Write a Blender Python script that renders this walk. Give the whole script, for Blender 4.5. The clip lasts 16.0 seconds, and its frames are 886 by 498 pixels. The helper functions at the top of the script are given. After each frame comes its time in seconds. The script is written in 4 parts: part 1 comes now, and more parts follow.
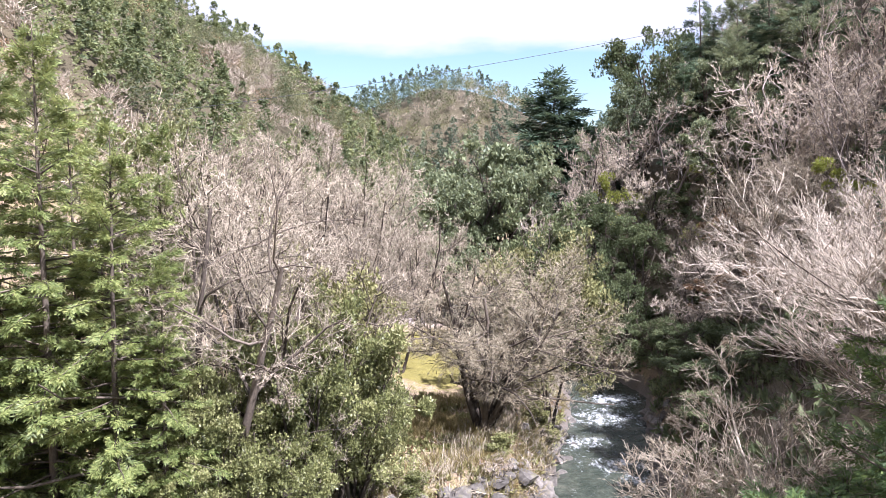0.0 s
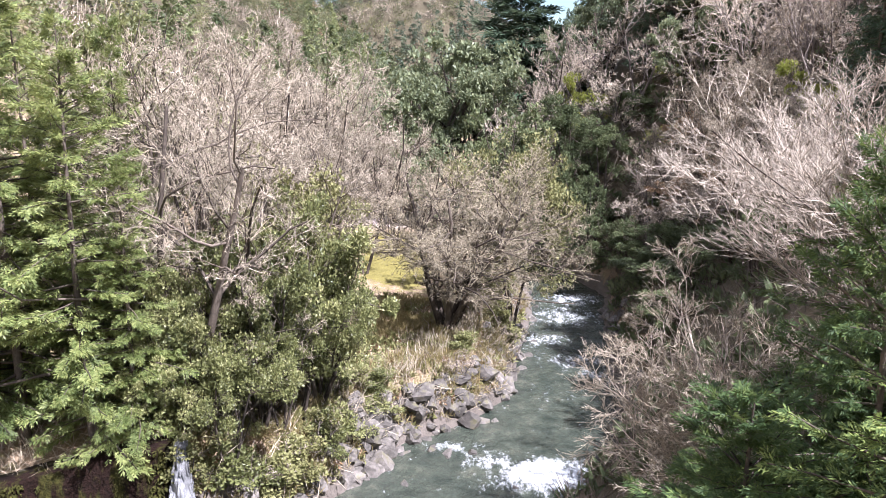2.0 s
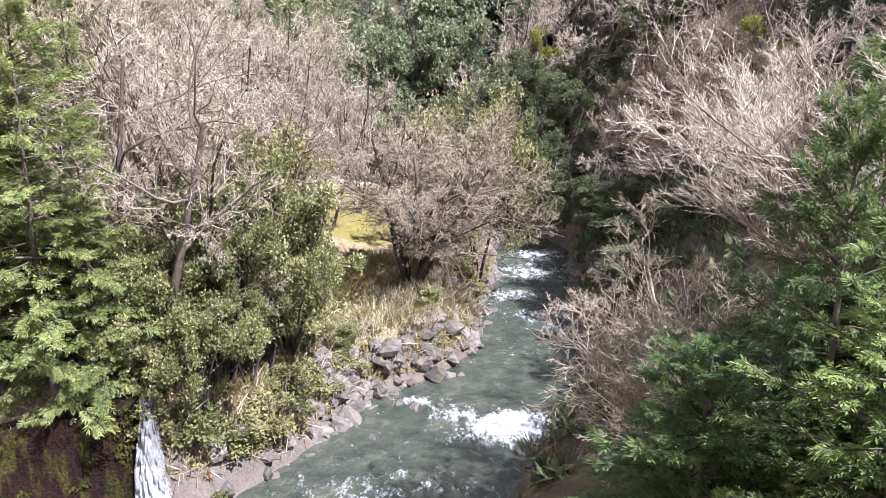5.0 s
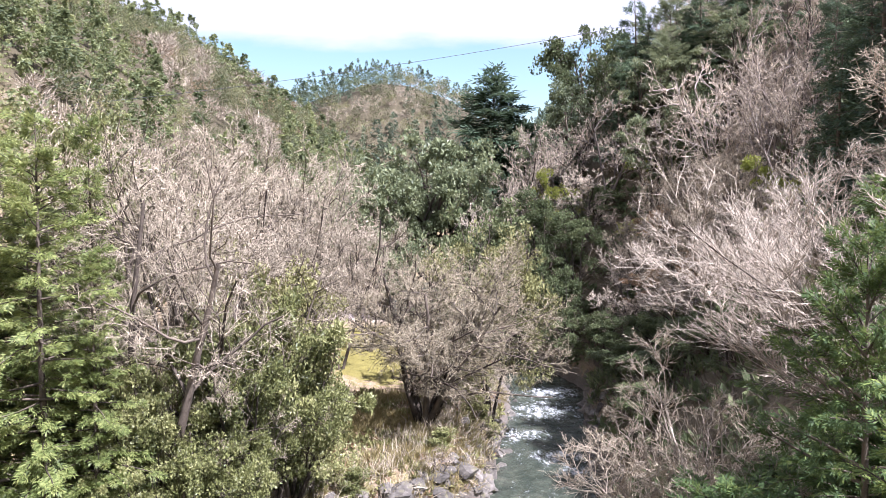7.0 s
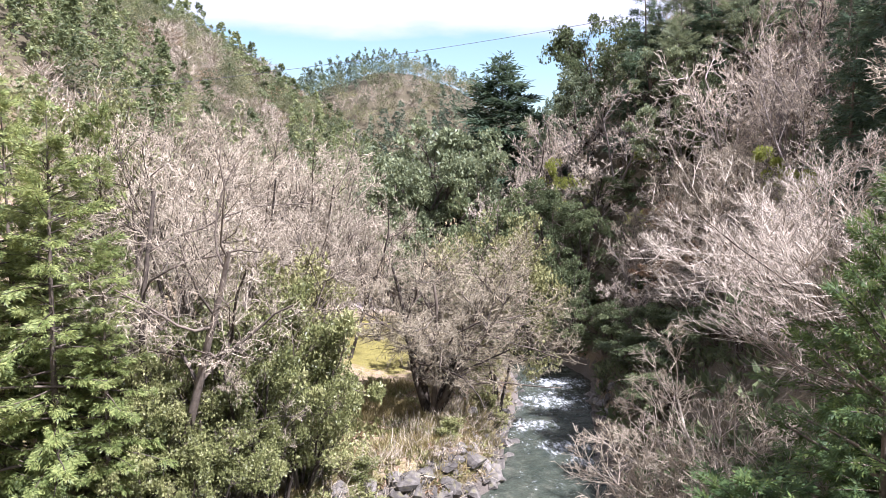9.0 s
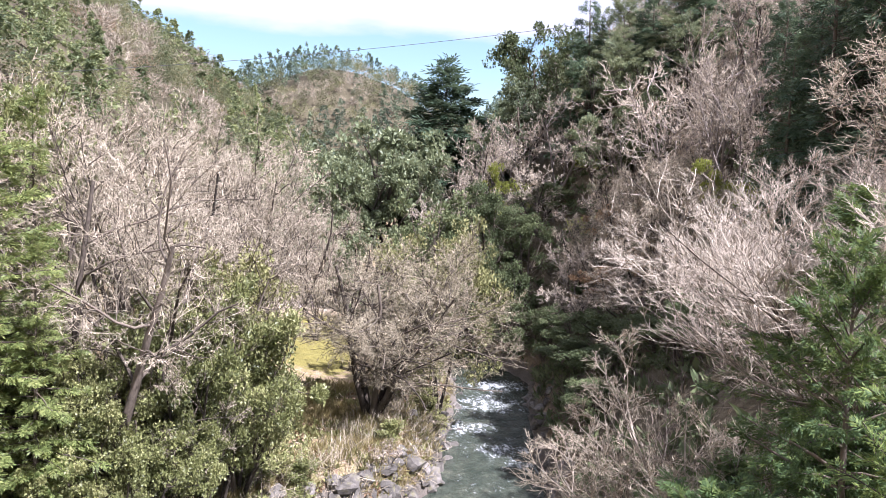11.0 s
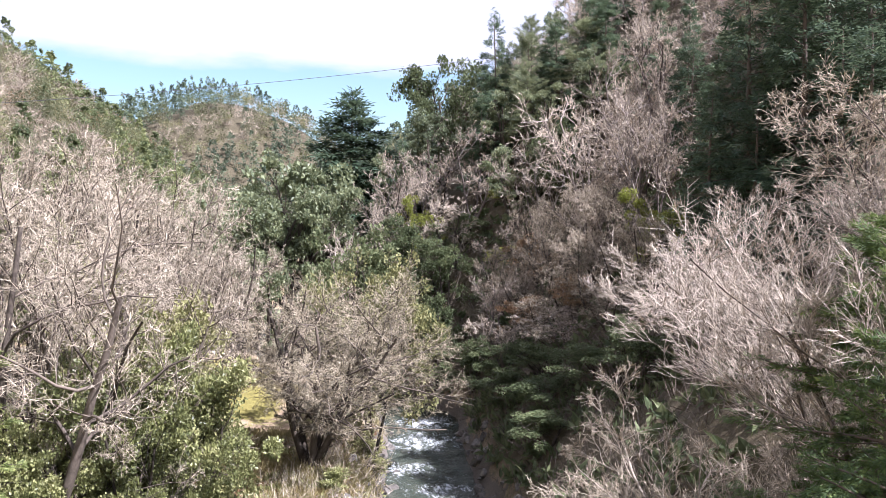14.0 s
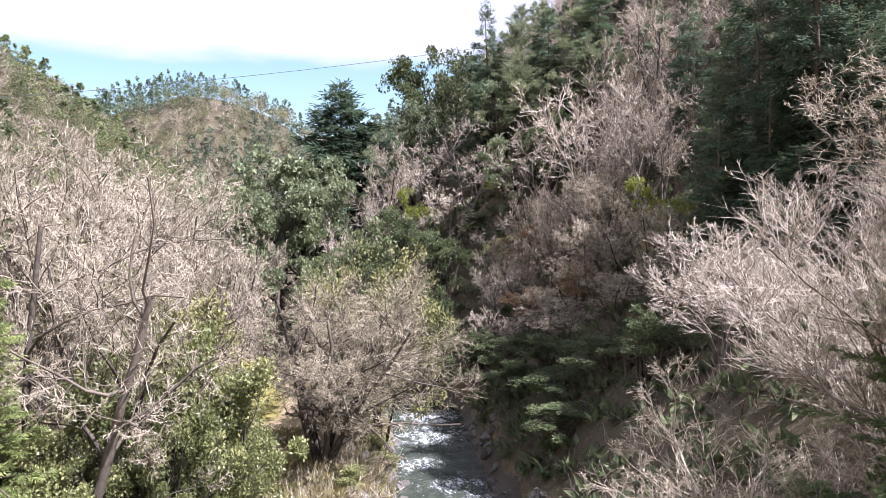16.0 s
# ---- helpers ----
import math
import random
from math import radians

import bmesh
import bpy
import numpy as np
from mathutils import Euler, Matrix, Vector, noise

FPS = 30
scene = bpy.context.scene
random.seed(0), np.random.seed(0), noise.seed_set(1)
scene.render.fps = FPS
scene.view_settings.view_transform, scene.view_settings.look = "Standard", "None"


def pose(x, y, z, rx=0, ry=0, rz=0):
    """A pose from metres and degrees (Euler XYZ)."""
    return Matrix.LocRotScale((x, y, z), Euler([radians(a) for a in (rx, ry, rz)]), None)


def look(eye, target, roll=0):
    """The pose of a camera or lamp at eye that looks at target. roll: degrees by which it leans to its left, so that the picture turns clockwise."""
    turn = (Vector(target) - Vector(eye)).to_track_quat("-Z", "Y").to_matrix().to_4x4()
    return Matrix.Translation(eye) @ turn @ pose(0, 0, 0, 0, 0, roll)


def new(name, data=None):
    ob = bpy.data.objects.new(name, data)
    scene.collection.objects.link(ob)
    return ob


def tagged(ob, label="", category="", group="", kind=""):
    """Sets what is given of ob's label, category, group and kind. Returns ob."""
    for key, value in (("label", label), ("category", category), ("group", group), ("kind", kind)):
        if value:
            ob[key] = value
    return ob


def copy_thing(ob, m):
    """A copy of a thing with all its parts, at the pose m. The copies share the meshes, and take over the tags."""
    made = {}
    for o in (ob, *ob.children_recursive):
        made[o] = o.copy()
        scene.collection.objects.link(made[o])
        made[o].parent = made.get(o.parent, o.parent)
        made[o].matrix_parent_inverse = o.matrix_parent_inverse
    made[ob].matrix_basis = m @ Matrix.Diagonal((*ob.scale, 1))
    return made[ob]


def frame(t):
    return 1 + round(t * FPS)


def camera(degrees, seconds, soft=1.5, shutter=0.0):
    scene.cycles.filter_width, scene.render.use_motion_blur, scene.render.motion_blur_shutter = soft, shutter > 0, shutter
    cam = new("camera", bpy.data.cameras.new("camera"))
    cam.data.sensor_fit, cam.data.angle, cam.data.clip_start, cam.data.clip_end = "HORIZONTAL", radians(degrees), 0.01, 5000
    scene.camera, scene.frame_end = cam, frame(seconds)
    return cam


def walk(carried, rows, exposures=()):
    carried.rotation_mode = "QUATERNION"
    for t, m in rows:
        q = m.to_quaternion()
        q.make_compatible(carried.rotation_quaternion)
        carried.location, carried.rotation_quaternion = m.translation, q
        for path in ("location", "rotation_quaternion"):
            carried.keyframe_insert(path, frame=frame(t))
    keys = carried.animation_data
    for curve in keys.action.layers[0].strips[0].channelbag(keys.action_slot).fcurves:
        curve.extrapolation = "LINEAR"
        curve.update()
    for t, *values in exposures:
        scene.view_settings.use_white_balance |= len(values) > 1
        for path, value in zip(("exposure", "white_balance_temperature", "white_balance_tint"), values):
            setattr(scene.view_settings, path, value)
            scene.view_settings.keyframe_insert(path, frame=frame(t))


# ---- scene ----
cam = camera(60.7, 16.0, soft=0.65)
PATH = [
    (0, (0.333, -0.480, 0.577), (0.185, 1.510, 0.445), -0.83),
    (0.5, (0.333, -0.480, 0.577), (0.317, 1.511, 0.393), -0.62),
    (1, (0.333, -0.480, 0.577), (0.334, 1.503, 0.317), -0.51),
    (1.5, (0.333, -0.480, 0.577), (0.306, 1.493, 0.248), -0.53),
    (2, (0.333, -0.480, 0.577), (0.279, 1.481, 0.187), -0.36),
    (2.5, (0.333, -0.480, 0.577), (0.263, 1.469, 0.133), -0.17),
    (3, (0.333, -0.480, 0.577), (0.274, 1.459, 0.088), -0.16),
    (3.5, (0.333, -0.480, 0.577), (0.302, 1.448, 0.047), -0.03),
    (6, (0.333, -0.480, 0.577), (0.383, 1.478, 0.171), -0.17),
    (6.5, (0.343, -0.501, 0.576), (0.374, 1.486, 0.346), -0.4),
    (7, (0.333, -0.480, 0.577), (0.342, 1.515, 0.431), -0.6),
    (7.5, (0.314, -0.457, 0.577), (0.307, 1.537, 0.431), -0.5),
    (8, (0.265, -0.429, 0.577), (0.246, 1.565, 0.422), -0.6),
    (10.5, (-0.231, -0.197, 0.582), (-0.143, 1.793, 0.402), 1.3),
    (11, (-0.494, -0.061, 0.596), (-0.331, 1.925, 0.427), 1.8),
    (11.5, (-0.848, 0.124, 0.624), (-0.610, 2.104, 0.471), 2.1),
    (12, (-1.279, 0.359, 0.668), (-0.985, 2.333, 0.538), 1.9),
    (12.5, (-1.799, 0.623, 0.689), (-1.462, 2.591, 0.582), 1.7),
    (13, (-2.303, 0.916, 0.704), (-1.926, 2.878, 0.616), 1.1),
    (13.5, (-2.778, 1.210, 0.716), (-2.364, 3.165, 0.640), 0.7),
    (14, (-3.222, 1.499, 0.726), (-2.779, 3.448, 0.645), 0.3),
    (14.5, (-3.662, 1.795, 0.736), (-3.203, 3.739, 0.649), 0.1),
    (15, (-4.104, 2.076, 0.743), (-3.631, 4.017, 0.649), -0.2),
    (15.5, (-4.545, 2.340, 0.737), (-4.054, 4.276, 0.635), -0.4),
    (16, (-4.990, 2.607, 0.752), (-4.495, 4.542, 0.649), -0.6),
]
walk(cam, [(t, look(eye, target, roll)) for t, eye, target, roll in PATH], [(0.0, 1.77, 5690, 24), (16.0, 1.77, 5690, 24)])

# ---- sun, sky ----
SUN_AZ, SUN_EL = radians(130), radians(55)
world = bpy.data.worlds.new("sky")
scene.world = world
world.use_nodes = True
wn, wl = world.node_tree.nodes, world.node_tree.links
wn.clear()
w_out = wn.new("ShaderNodeOutputWorld")
w_bg = wn.new("ShaderNodeBackground")
w_bg.inputs["Strength"].default_value = 0.10
w_sky = wn.new("ShaderNodeTexSky")
w_sky.sky_type, w_sky.sun_disc = "NISHITA", False
w_sky.sun_elevation, w_sky.sun_rotation = SUN_EL, SUN_AZ
w_geo = wn.new("ShaderNodeTexCoord")
w_map = wn.new("ShaderNodeMapping")
w_map.inputs["Scale"].default_value = (3.0, 3.0, 11.0)
w_noise = wn.new("ShaderNodeTexNoise")
w_noise.inputs["Scale"].default_value, w_noise.inputs["Detail"].default_value = 2.6, 6
w_sep = wn.new("ShaderNodeSeparateXYZ")
w_add = wn.new("ShaderNodeMath")
w_add.operation = "MULTIPLY_ADD"
w_add.inputs[1].default_value = 0.05
w_ramp = wn.new("ShaderNodeValToRGB")
w_ramp.color_ramp.elements[0].position, w_ramp.color_ramp.elements[1].position = 0.208, 0.226
w_mix = wn.new("ShaderNodeMix")
w_mix.data_type = "RGBA"
w_mix.inputs["B"].default_value = (3.1, 3.2, 3.5, 1)
wl.new(w_geo.outputs["Generated"], w_map.inputs["Vector"])
wl.new(w_map.outputs["Vector"], w_noise.inputs["Vector"])
wl.new(w_geo.outputs["Generated"], w_sep.inputs["Vector"])
wl.new(w_noise.outputs["Fac"], w_add.inputs[0])
wl.new(w_sep.outputs["Z"], w_add.inputs[2])
wl.new(w_add.outputs["Value"], w_ramp.inputs["Fac"])
wl.new(w_ramp.outputs["Color"], w_mix.inputs["Factor"])
w_air = wn.new("ShaderNodeMix")
w_air.data_type, w_air.blend_type = "RGBA", "MULTIPLY"
w_air.inputs["Factor"].default_value = 1.0
w_air.inputs["B"].default_value = (0.68, 0.70, 0.60, 1)
wl.new(w_sky.outputs["Color"], w_air.inputs["A"])
wl.new(w_air.outputs["Result"], w_mix.inputs["A"])
wl.new(w_mix.outputs["Result"], w_bg.inputs["Color"])
wl.new(w_bg.outputs["Background"], w_out.inputs["Surface"])
sun = new("sun", bpy.data.lights.new("sun", "SUN"))
sun.data.energy, sun.data.angle, sun.data.color = 5.0, radians(0.53), (1.0, 0.965, 0.915)
SUN_DIR = Vector((math.sin(SUN_AZ) * math.cos(SUN_EL), math.cos(SUN_AZ) * math.cos(SUN_EL), math.sin(SUN_EL)))
sun.matrix_world = look(SUN_DIR * 60, (0, 0, 0))


# ---- materials ----
class Mat:
    """A small wrapper that builds a node material."""

    def __init__(self, name):
        self.m = bpy.data.materials.new(name)
        self.m.use_nodes = True
        self.n, self.l = self.m.node_tree.nodes, self.m.node_tree.links
        self.bsdf = self.n["Principled BSDF"]
        self.out = self.n["Material Output"]

    def add(self, kind, **values):
        node = self.n.new(kind)
        for key, value in values.items():
            if key in node.inputs:
                node.inputs[key].default_value = value
        return node

    def link(self, a, b):
        self.l.new(a, b)

    def coords(self, scale=(1, 1, 1)):
        tc, mp = self.add("ShaderNodeTexCoord"), self.add("ShaderNodeMapping")
        mp.inputs["Scale"].default_value = scale
        self.link(tc.outputs["Object"], mp.inputs["Vector"])
        return mp.outputs["Vector"]

    def noise(self, scale, detail=6, vector=None, rough=0.6):
        node = self.add("ShaderNodeTexNoise", Scale=scale, Detail=detail, Roughness=rough)
        if vector is not None:
            self.link(vector, node.inputs["Vector"])
        return node.outputs["Fac"]

    def ramp(self, fac, stops):
        node = self.add("ShaderNodeValToRGB")
        els = node.color_ramp.elements
        while len(els) < len(stops):
            els.new(0.5)
        for el, (pos, col) in zip(els, stops):
            el.position, el.color = pos, (*col, 1)
        self.link(fac, node.inputs["Fac"])
        return node.outputs["Color"]

    def mix(self, fac, a, b, mode="MIX"):
        node = self.add("ShaderNodeMix")
        node.data_type, node.blend_type = "RGBA", mode
        for sock, v in ((node.inputs["Factor"], fac), (node.inputs["A"], a), (node.inputs["B"], b)):
            if isinstance(v, (int, float)):
                sock.default_value = v
            elif isinstance(v, tuple):
                sock.default_value = (*v, 1)
            else:
                self.link(v, sock)
        return node.outputs["Result"]

    def math(self, op, a, b=0.0):
        node = self.add("ShaderNodeMath")
        node.operation = op
        for sock, v in zip(node.inputs, (a, b)):
            if isinstance(v, (int, float)):
                sock.default_value = v
            else:
                self.link(v, sock)
        return node.outputs["Value"]

    def attr(self, name):
        node = self.add("ShaderNodeAttribute")
        node.attribute_name = name
        return node.outputs["Fac"]

    def bump(self, height, strength=0.4, distance=0.02):
        node = self.add("ShaderNodeBump", Strength=strength, Distance=distance)
        self.link(height, node.inputs["Height"])
        self.link(node.outputs["Normal"], self.bsdf.inputs["Normal"])

    def done(self, colour, rough=0.8, spec=0.3):
        if isinstance(colour, tuple):
            self.bsdf.inputs["Base Color"].default_value = (*colour, 1)
        else:
            self.link(colour, self.bsdf.inputs["Base Color"])
        if isinstance(rough, (int, float)):
            self.bsdf.inputs["Roughness"].default_value = rough
        else:
            self.link(rough, self.bsdf.inputs["Roughness"])
        self.bsdf.inputs["Specular IOR Level"].default_value = spec
        return self.m


def leaf_mat(name, dark, mid, light, through_light=0.3, rough=0.5, spec=0.3):
    """Foliage: each leaf differs a little, and each tree too; some light comes through."""
    k = Mat(name)
    geo, info = k.add("ShaderNodeNewGeometry"), k.add("ShaderNodeObjectInfo")
    big = k.noise(0.35, 3, k.coords())
    r = k.math("MULTIPLY_ADD", geo.outputs["Random Per Island"], 0.42)
    r.node.inputs[2].default_value = 0.0
    r = k.math("ADD", r, k.math("MULTIPLY", info.outputs["Random"], 0.3))
    r = k.math("ADD", r, k.math("MULTIPLY", k.math("SUBTRACT", big, 0.35), 0.7))
    r = k.math("ADD", r, k.attr("tone"))
    col = k.ramp(r, [(0.05, dark), (0.5, mid), (0.95, light)])
    k.done(col, rough, spec)
    tr = k.add("ShaderNodeBsdfTranslucent")
    k.link(k.mix(0.5, col, light), tr.inputs["Color"])
    mx = k.add("ShaderNodeMixShader")
    mx.inputs["Fac"].default_value = through_light
    k.link(k.bsdf.outputs["BSDF"], mx.inputs[1])
    k.link(tr.outputs["BSDF"], mx.inputs[2])
    k.link(mx.outputs["Shader"], k.out.inputs["Surface"])
    return k.m


def bark_mat(name, dark, light, scale=3.0):
    k = Mat(name)
    v = k.coords((1, 1, 0.4))
    fine, patch = k.noise(scale * 8, 8, v), k.noise(scale, 4, k.coords())
    info, geo = k.add("ShaderNodeObjectInfo"), k.add("ShaderNodeNewGeometry")
    r = k.math("ADD", k.math("MULTIPLY", fine, 0.5), k.math("MULTIPLY", patch, 0.5))
    r = k.math("ADD", r, k.math("MULTIPLY", k.math("SUBTRACT", geo.outputs["Random Per Island"], 0.5), 0.3))
    r = k.math("ADD", r, k.math("MULTIPLY", k.math("SUBTRACT", info.outputs["Random"], 0.5), 0.2))
    k.bump(fine, 0.5, 0.01)
    return k.done(k.ramp(r, [(0.3, dark), (0.72, light)]), 0.85, 0.2)


BARK_MID = bark_mat("grey_brown_bark", (0.06, 0.048, 0.04), (0.34, 0.29, 0.25))
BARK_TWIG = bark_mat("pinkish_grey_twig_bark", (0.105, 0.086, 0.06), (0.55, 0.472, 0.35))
BARK_DARK = bark_mat("dark_wet_bark", (0.035, 0.028, 0.022), (0.16, 0.13, 0.10))
BARK_FAR = bark_mat("mauve_grey_twig_bark", (0.14, 0.116, 0.088), (0.60, 0.512, 0.395))
BARK_MAPLE = bark_mat("pinkish_grey_maple_bark", (0.09, 0.074, 0.058), (0.50, 0.43, 0.34))
BARK_TAN = bark_mat("olive_tan_twig_bark", (0.11, 0.092, 0.058), (0.58, 0.50, 0.355))
# Brushwood with the gorge's shade put into its colour, darker than BARK_TWIG.
BARK_SHADE = bark_mat("brown_brushwood_darkened_for_shade", (0.05, 0.04, 0.032), (0.20, 0.16, 0.125))
LEAF_CEDAR = leaf_mat("bright_cedar_sprays", (0.02, 0.034, 0.012), (0.12, 0.16, 0.048), (0.42, 0.44, 0.16), 0.34)
LEAF_CEDAR_DARK = leaf_mat("deep_green_cedar_sprays", (0.018, 0.034, 0.022), (0.055, 0.09, 0.052), (0.19, 0.24, 0.13), 0.3, 0.6, 0.2)
LEAF_CEDAR_NEAR = leaf_mat("fresh_tipped_cedar_sprays", (0.014, 0.028, 0.012), (0.056, 0.094, 0.032), (0.30, 0.36, 0.10), 0.3, 0.6, 0.2)
LEAF_CAMELLIA = leaf_mat("glossy_evergreen_leaves", (0.028, 0.038, 0.014), (0.16, 0.175, 0.06), (0.46, 0.45, 0.21), 0.28, 0.42, 0.4)
LEAF_OLIVE = leaf_mat("olive_evergreen_leaves", (0.055, 0.06, 0.024), (0.21, 0.21, 0.082), (0.40, 0.375, 0.185), 0.25, 0.6, 0.2)
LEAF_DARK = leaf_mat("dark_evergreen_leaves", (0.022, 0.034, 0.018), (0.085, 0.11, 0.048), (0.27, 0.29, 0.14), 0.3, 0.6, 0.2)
LEAF_PINE = leaf_mat("pine_needles", (0.04, 0.056, 0.036), (0.14, 0.17, 0.09), (0.33, 0.35, 0.18), 0.33)
LEAF_YELLOW = leaf_mat("yellow_green_spring_leaves", (0.10, 0.12, 0.02), (0.24, 0.27, 0.05), (0.42, 0.42, 0.10), 0.4)
LEAF_RUST = leaf_mat("rusty_dry_leaves", (0.09, 0.05, 0.026), (0.24, 0.15, 0.078), (0.42, 0.29, 0.165), 0.3)
LEAF_FAR = leaf_mat("mixed_hill_foliage", (0.03, 0.042, 0.024), (0.13, 0.14, 0.07), (0.31, 0.29, 0.14), 0.35)
# Moss colour is kept very dark to carry the wall's shade.
MOSS = leaf_mat("damp_yellow_green_moss_darkened_for_shade", (0.012, 0.013, 0.004), (0.045, 0.045, 0.012), (0.12, 0.115, 0.03), 0.15, 0.8, 0.1)
GRASS_DRY = leaf_mat("dry_and_green_grass_blades", (0.08, 0.07, 0.03), (0.24, 0.20, 0.085), (0.44, 0.36, 0.18), 0.35)


def ground_mat():
    k = Mat("leaf_litter_and_grass_ground")
    v = k.coords()
    fine, mid, wide = k.noise(9, 10, v, 0.7), k.noise(1.4, 8, v), k.noise(0.22, 5, v)
    litter = k.ramp(fine, [(0.28, (0.10, 0.07, 0.046)), (0.5, (0.27, 0.195, 0.125)), (0.72, (0.46, 0.35, 0.24))])
    green = k.ramp(fine, [(0.3, (0.06, 0.07, 0.02)), (0.7, (0.24, 0.23, 0.08))])
    base = k.mix(k.ramp(mid, [(0.46, (0, 0, 0)), (0.62, (0.75, 0.75, 0.75))]), litter, green)
    lawn = k.ramp(k.math("ADD", k.math("MULTIPLY", fine, 0.5), k.math("MULTIPLY", mid, 0.5)), [(0.3, (0.09, 0.08, 0.022)), (0.7, (0.24, 0.205, 0.06))])
    lw = k.ramp(k.math("ADD", k.attr("lawn"), k.math("MULTIPLY", k.math("SUBTRACT", mid, 0.5), 0.7)), [(0.4, (0, 0, 0)), (0.6, (1, 1, 1))])
    base = k.mix(lw, base, lawn)
    stone = k.ramp(k.math("ADD", k.math("MULTIPLY", fine, 0.55), k.math("MULTIPLY", wide, 0.45)), [(0.3, (0.045, 0.038, 0.03)), (0.7, (0.21, 0.18, 0.15))])
    rk = k.ramp(k.math("ADD", k.attr("rock"), k.math("MULTIPLY", k.math("SUBTRACT", mid, 0.5), 0.9)), [(0.42, (0, 0, 0)), (0.58, (1, 1, 1))])
    base = k.mix(rk, base, stone)
    base = k.mix(k.attr("gravel"), base, (0.62, 0.52, 0.50))
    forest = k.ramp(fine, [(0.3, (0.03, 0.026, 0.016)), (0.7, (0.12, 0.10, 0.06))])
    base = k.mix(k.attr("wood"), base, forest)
    k.bump(k.math("ADD", fine, k.math("MULTIPLY", mid, 2)), 0.7, 0.12)
    return k.done(base, 0.9, 0.2)


def rock_mat():
    k = Mat("weathered_river_rock")
    v = k.coords()
    fine, wide = k.noise(7, 10, v, 0.68), k.noise(1.2, 5, v)
    info = k.add("ShaderNodeObjectInfo")
    r = k.math("ADD", k.math("MULTIPLY", fine, 0.6), k.math("MULTIPLY", wide, 0.3))
    r = k.math("ADD", r, k.math("MULTIPLY", info.outputs["Random"], 0.16))
    col = k.ramp(r, [(0.3, (0.03, 0.027, 0.023)), (0.52, (0.10, 0.09, 0.077)), (0.78, (0.28, 0.25, 0.22))])
    col = k.mix(k.ramp(k.noise(2.2, 5, v), [(0.55, (0, 0, 0)), (0.68, (0.6, 0.6, 0.6))]), col, (0.14, 0.13, 0.045))
    k.bump(fine, 0.8, 0.05)
    return k.done(col, 0.8, 0.3)


def wall_mat():
    k = Mat("mossy_wet_stone_darkened_for_shade")
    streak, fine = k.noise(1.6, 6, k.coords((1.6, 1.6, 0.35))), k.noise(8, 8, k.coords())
    # Stone and moss colours include the shade that lies on this wall.
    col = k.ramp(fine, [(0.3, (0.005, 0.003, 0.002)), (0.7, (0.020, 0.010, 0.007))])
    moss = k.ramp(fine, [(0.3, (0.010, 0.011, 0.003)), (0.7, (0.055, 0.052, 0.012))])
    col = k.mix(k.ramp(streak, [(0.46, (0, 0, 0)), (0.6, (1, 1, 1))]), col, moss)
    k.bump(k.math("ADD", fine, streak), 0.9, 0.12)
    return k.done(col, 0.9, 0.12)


def water_mat():
    """Clear green river water over a stony bed, with white foam where it breaks."""
    k = Mat("green_river_water_with_foam")
    v = k.coords((1, 0.55, 1))
    swirl, fine = k.noise(1.3, 6, v), k.noise(5.5, 8, v, 0.7)
    bed = k.ramp(k.noise(0.9, 8, k.coords(), 0.7), [(0.3, (0.02, 0.028, 0.022)), (0.55, (0.055, 0.065, 0.048)), (0.8, (0.14, 0.135, 0.10))])
    f = k.math("ADD", k.attr("foam"), k.math("MULTIPLY", k.math("SUBTRACT", k.math("ADD", k.math("MULTIPLY", fine, 0.55), k.math("MULTIPLY", swirl, 0.45)), 0.5), 3.4))
    foam = k.ramp(f, [(0.35, (0, 0, 0)), (0.55, (0.22, 0.22, 0.22)), (0.75, (0.55, 0.55, 0.55)), (1.0, (1, 1, 1))])
    rough = k.math("ADD", 0.06, k.math("MULTIPLY", foam, 0.6))
    k.bump(k.math("ADD", k.math("MULTIPLY", swirl, 2), fine), 0.8, 0.15)
    return k.done(k.mix(foam, bed, (0.82, 0.85, 0.86)), rough, 0.5)


def fall_mat():
    k = Mat("white_falling_water")
    streak = k.noise(6, 8, k.coords((3, 3, 0.5)), 0.7)
    grain = k.noise(16, 6, k.coords((1, 1, 0.6)), 0.7)
    s = k.math("ADD", k.math("MULTIPLY", streak, 0.6), k.math("MULTIPLY", grain, 0.4))
    k.bump(s, 0.8, 0.08)
    s = k.math("ADD", s, k.math("MULTIPLY", k.attr("foam"), 0.4))
    k.done(k.ramp(s, [(0.38, (0.06, 0.056, 0.05)), (0.68, (0.22, 0.225, 0.23)), (1.0, (0.75, 0.77, 0.78))]), 0.35, 0.5)
    cover = k.math("ADD", k.math("MULTIPLY", k.attr("edge"), 1.3), k.math("MULTIPLY", k.math("SUBTRACT", streak, 0.5), 2.4))
    clear, mx = k.add("ShaderNodeBsdfTransparent"), k.add("ShaderNodeMixShader")
    k.link(k.ramp(cover, [(0.25, (0, 0, 0)), (0.6, (1, 1, 1))]), mx.inputs["Fac"])
    k.link(clear.outputs["BSDF"], mx.inputs[1])
    k.link(k.bsdf.outputs["BSDF"], mx.inputs[2])
    k.link(mx.outputs["Shader"], k.out.inputs["Surface"])
    return k.m


def red_mat():
    k = Mat("glossy_red_paint")
    f = k.noise(60, 6, k.coords())
    k.bump(f, 0.35, 0.002)
    return k.done(k.ramp(f, [(0.3, (0.42, 0.018, 0.035)), (0.7, (0.62, 0.05, 0.085))]), 0.38, 0.5)


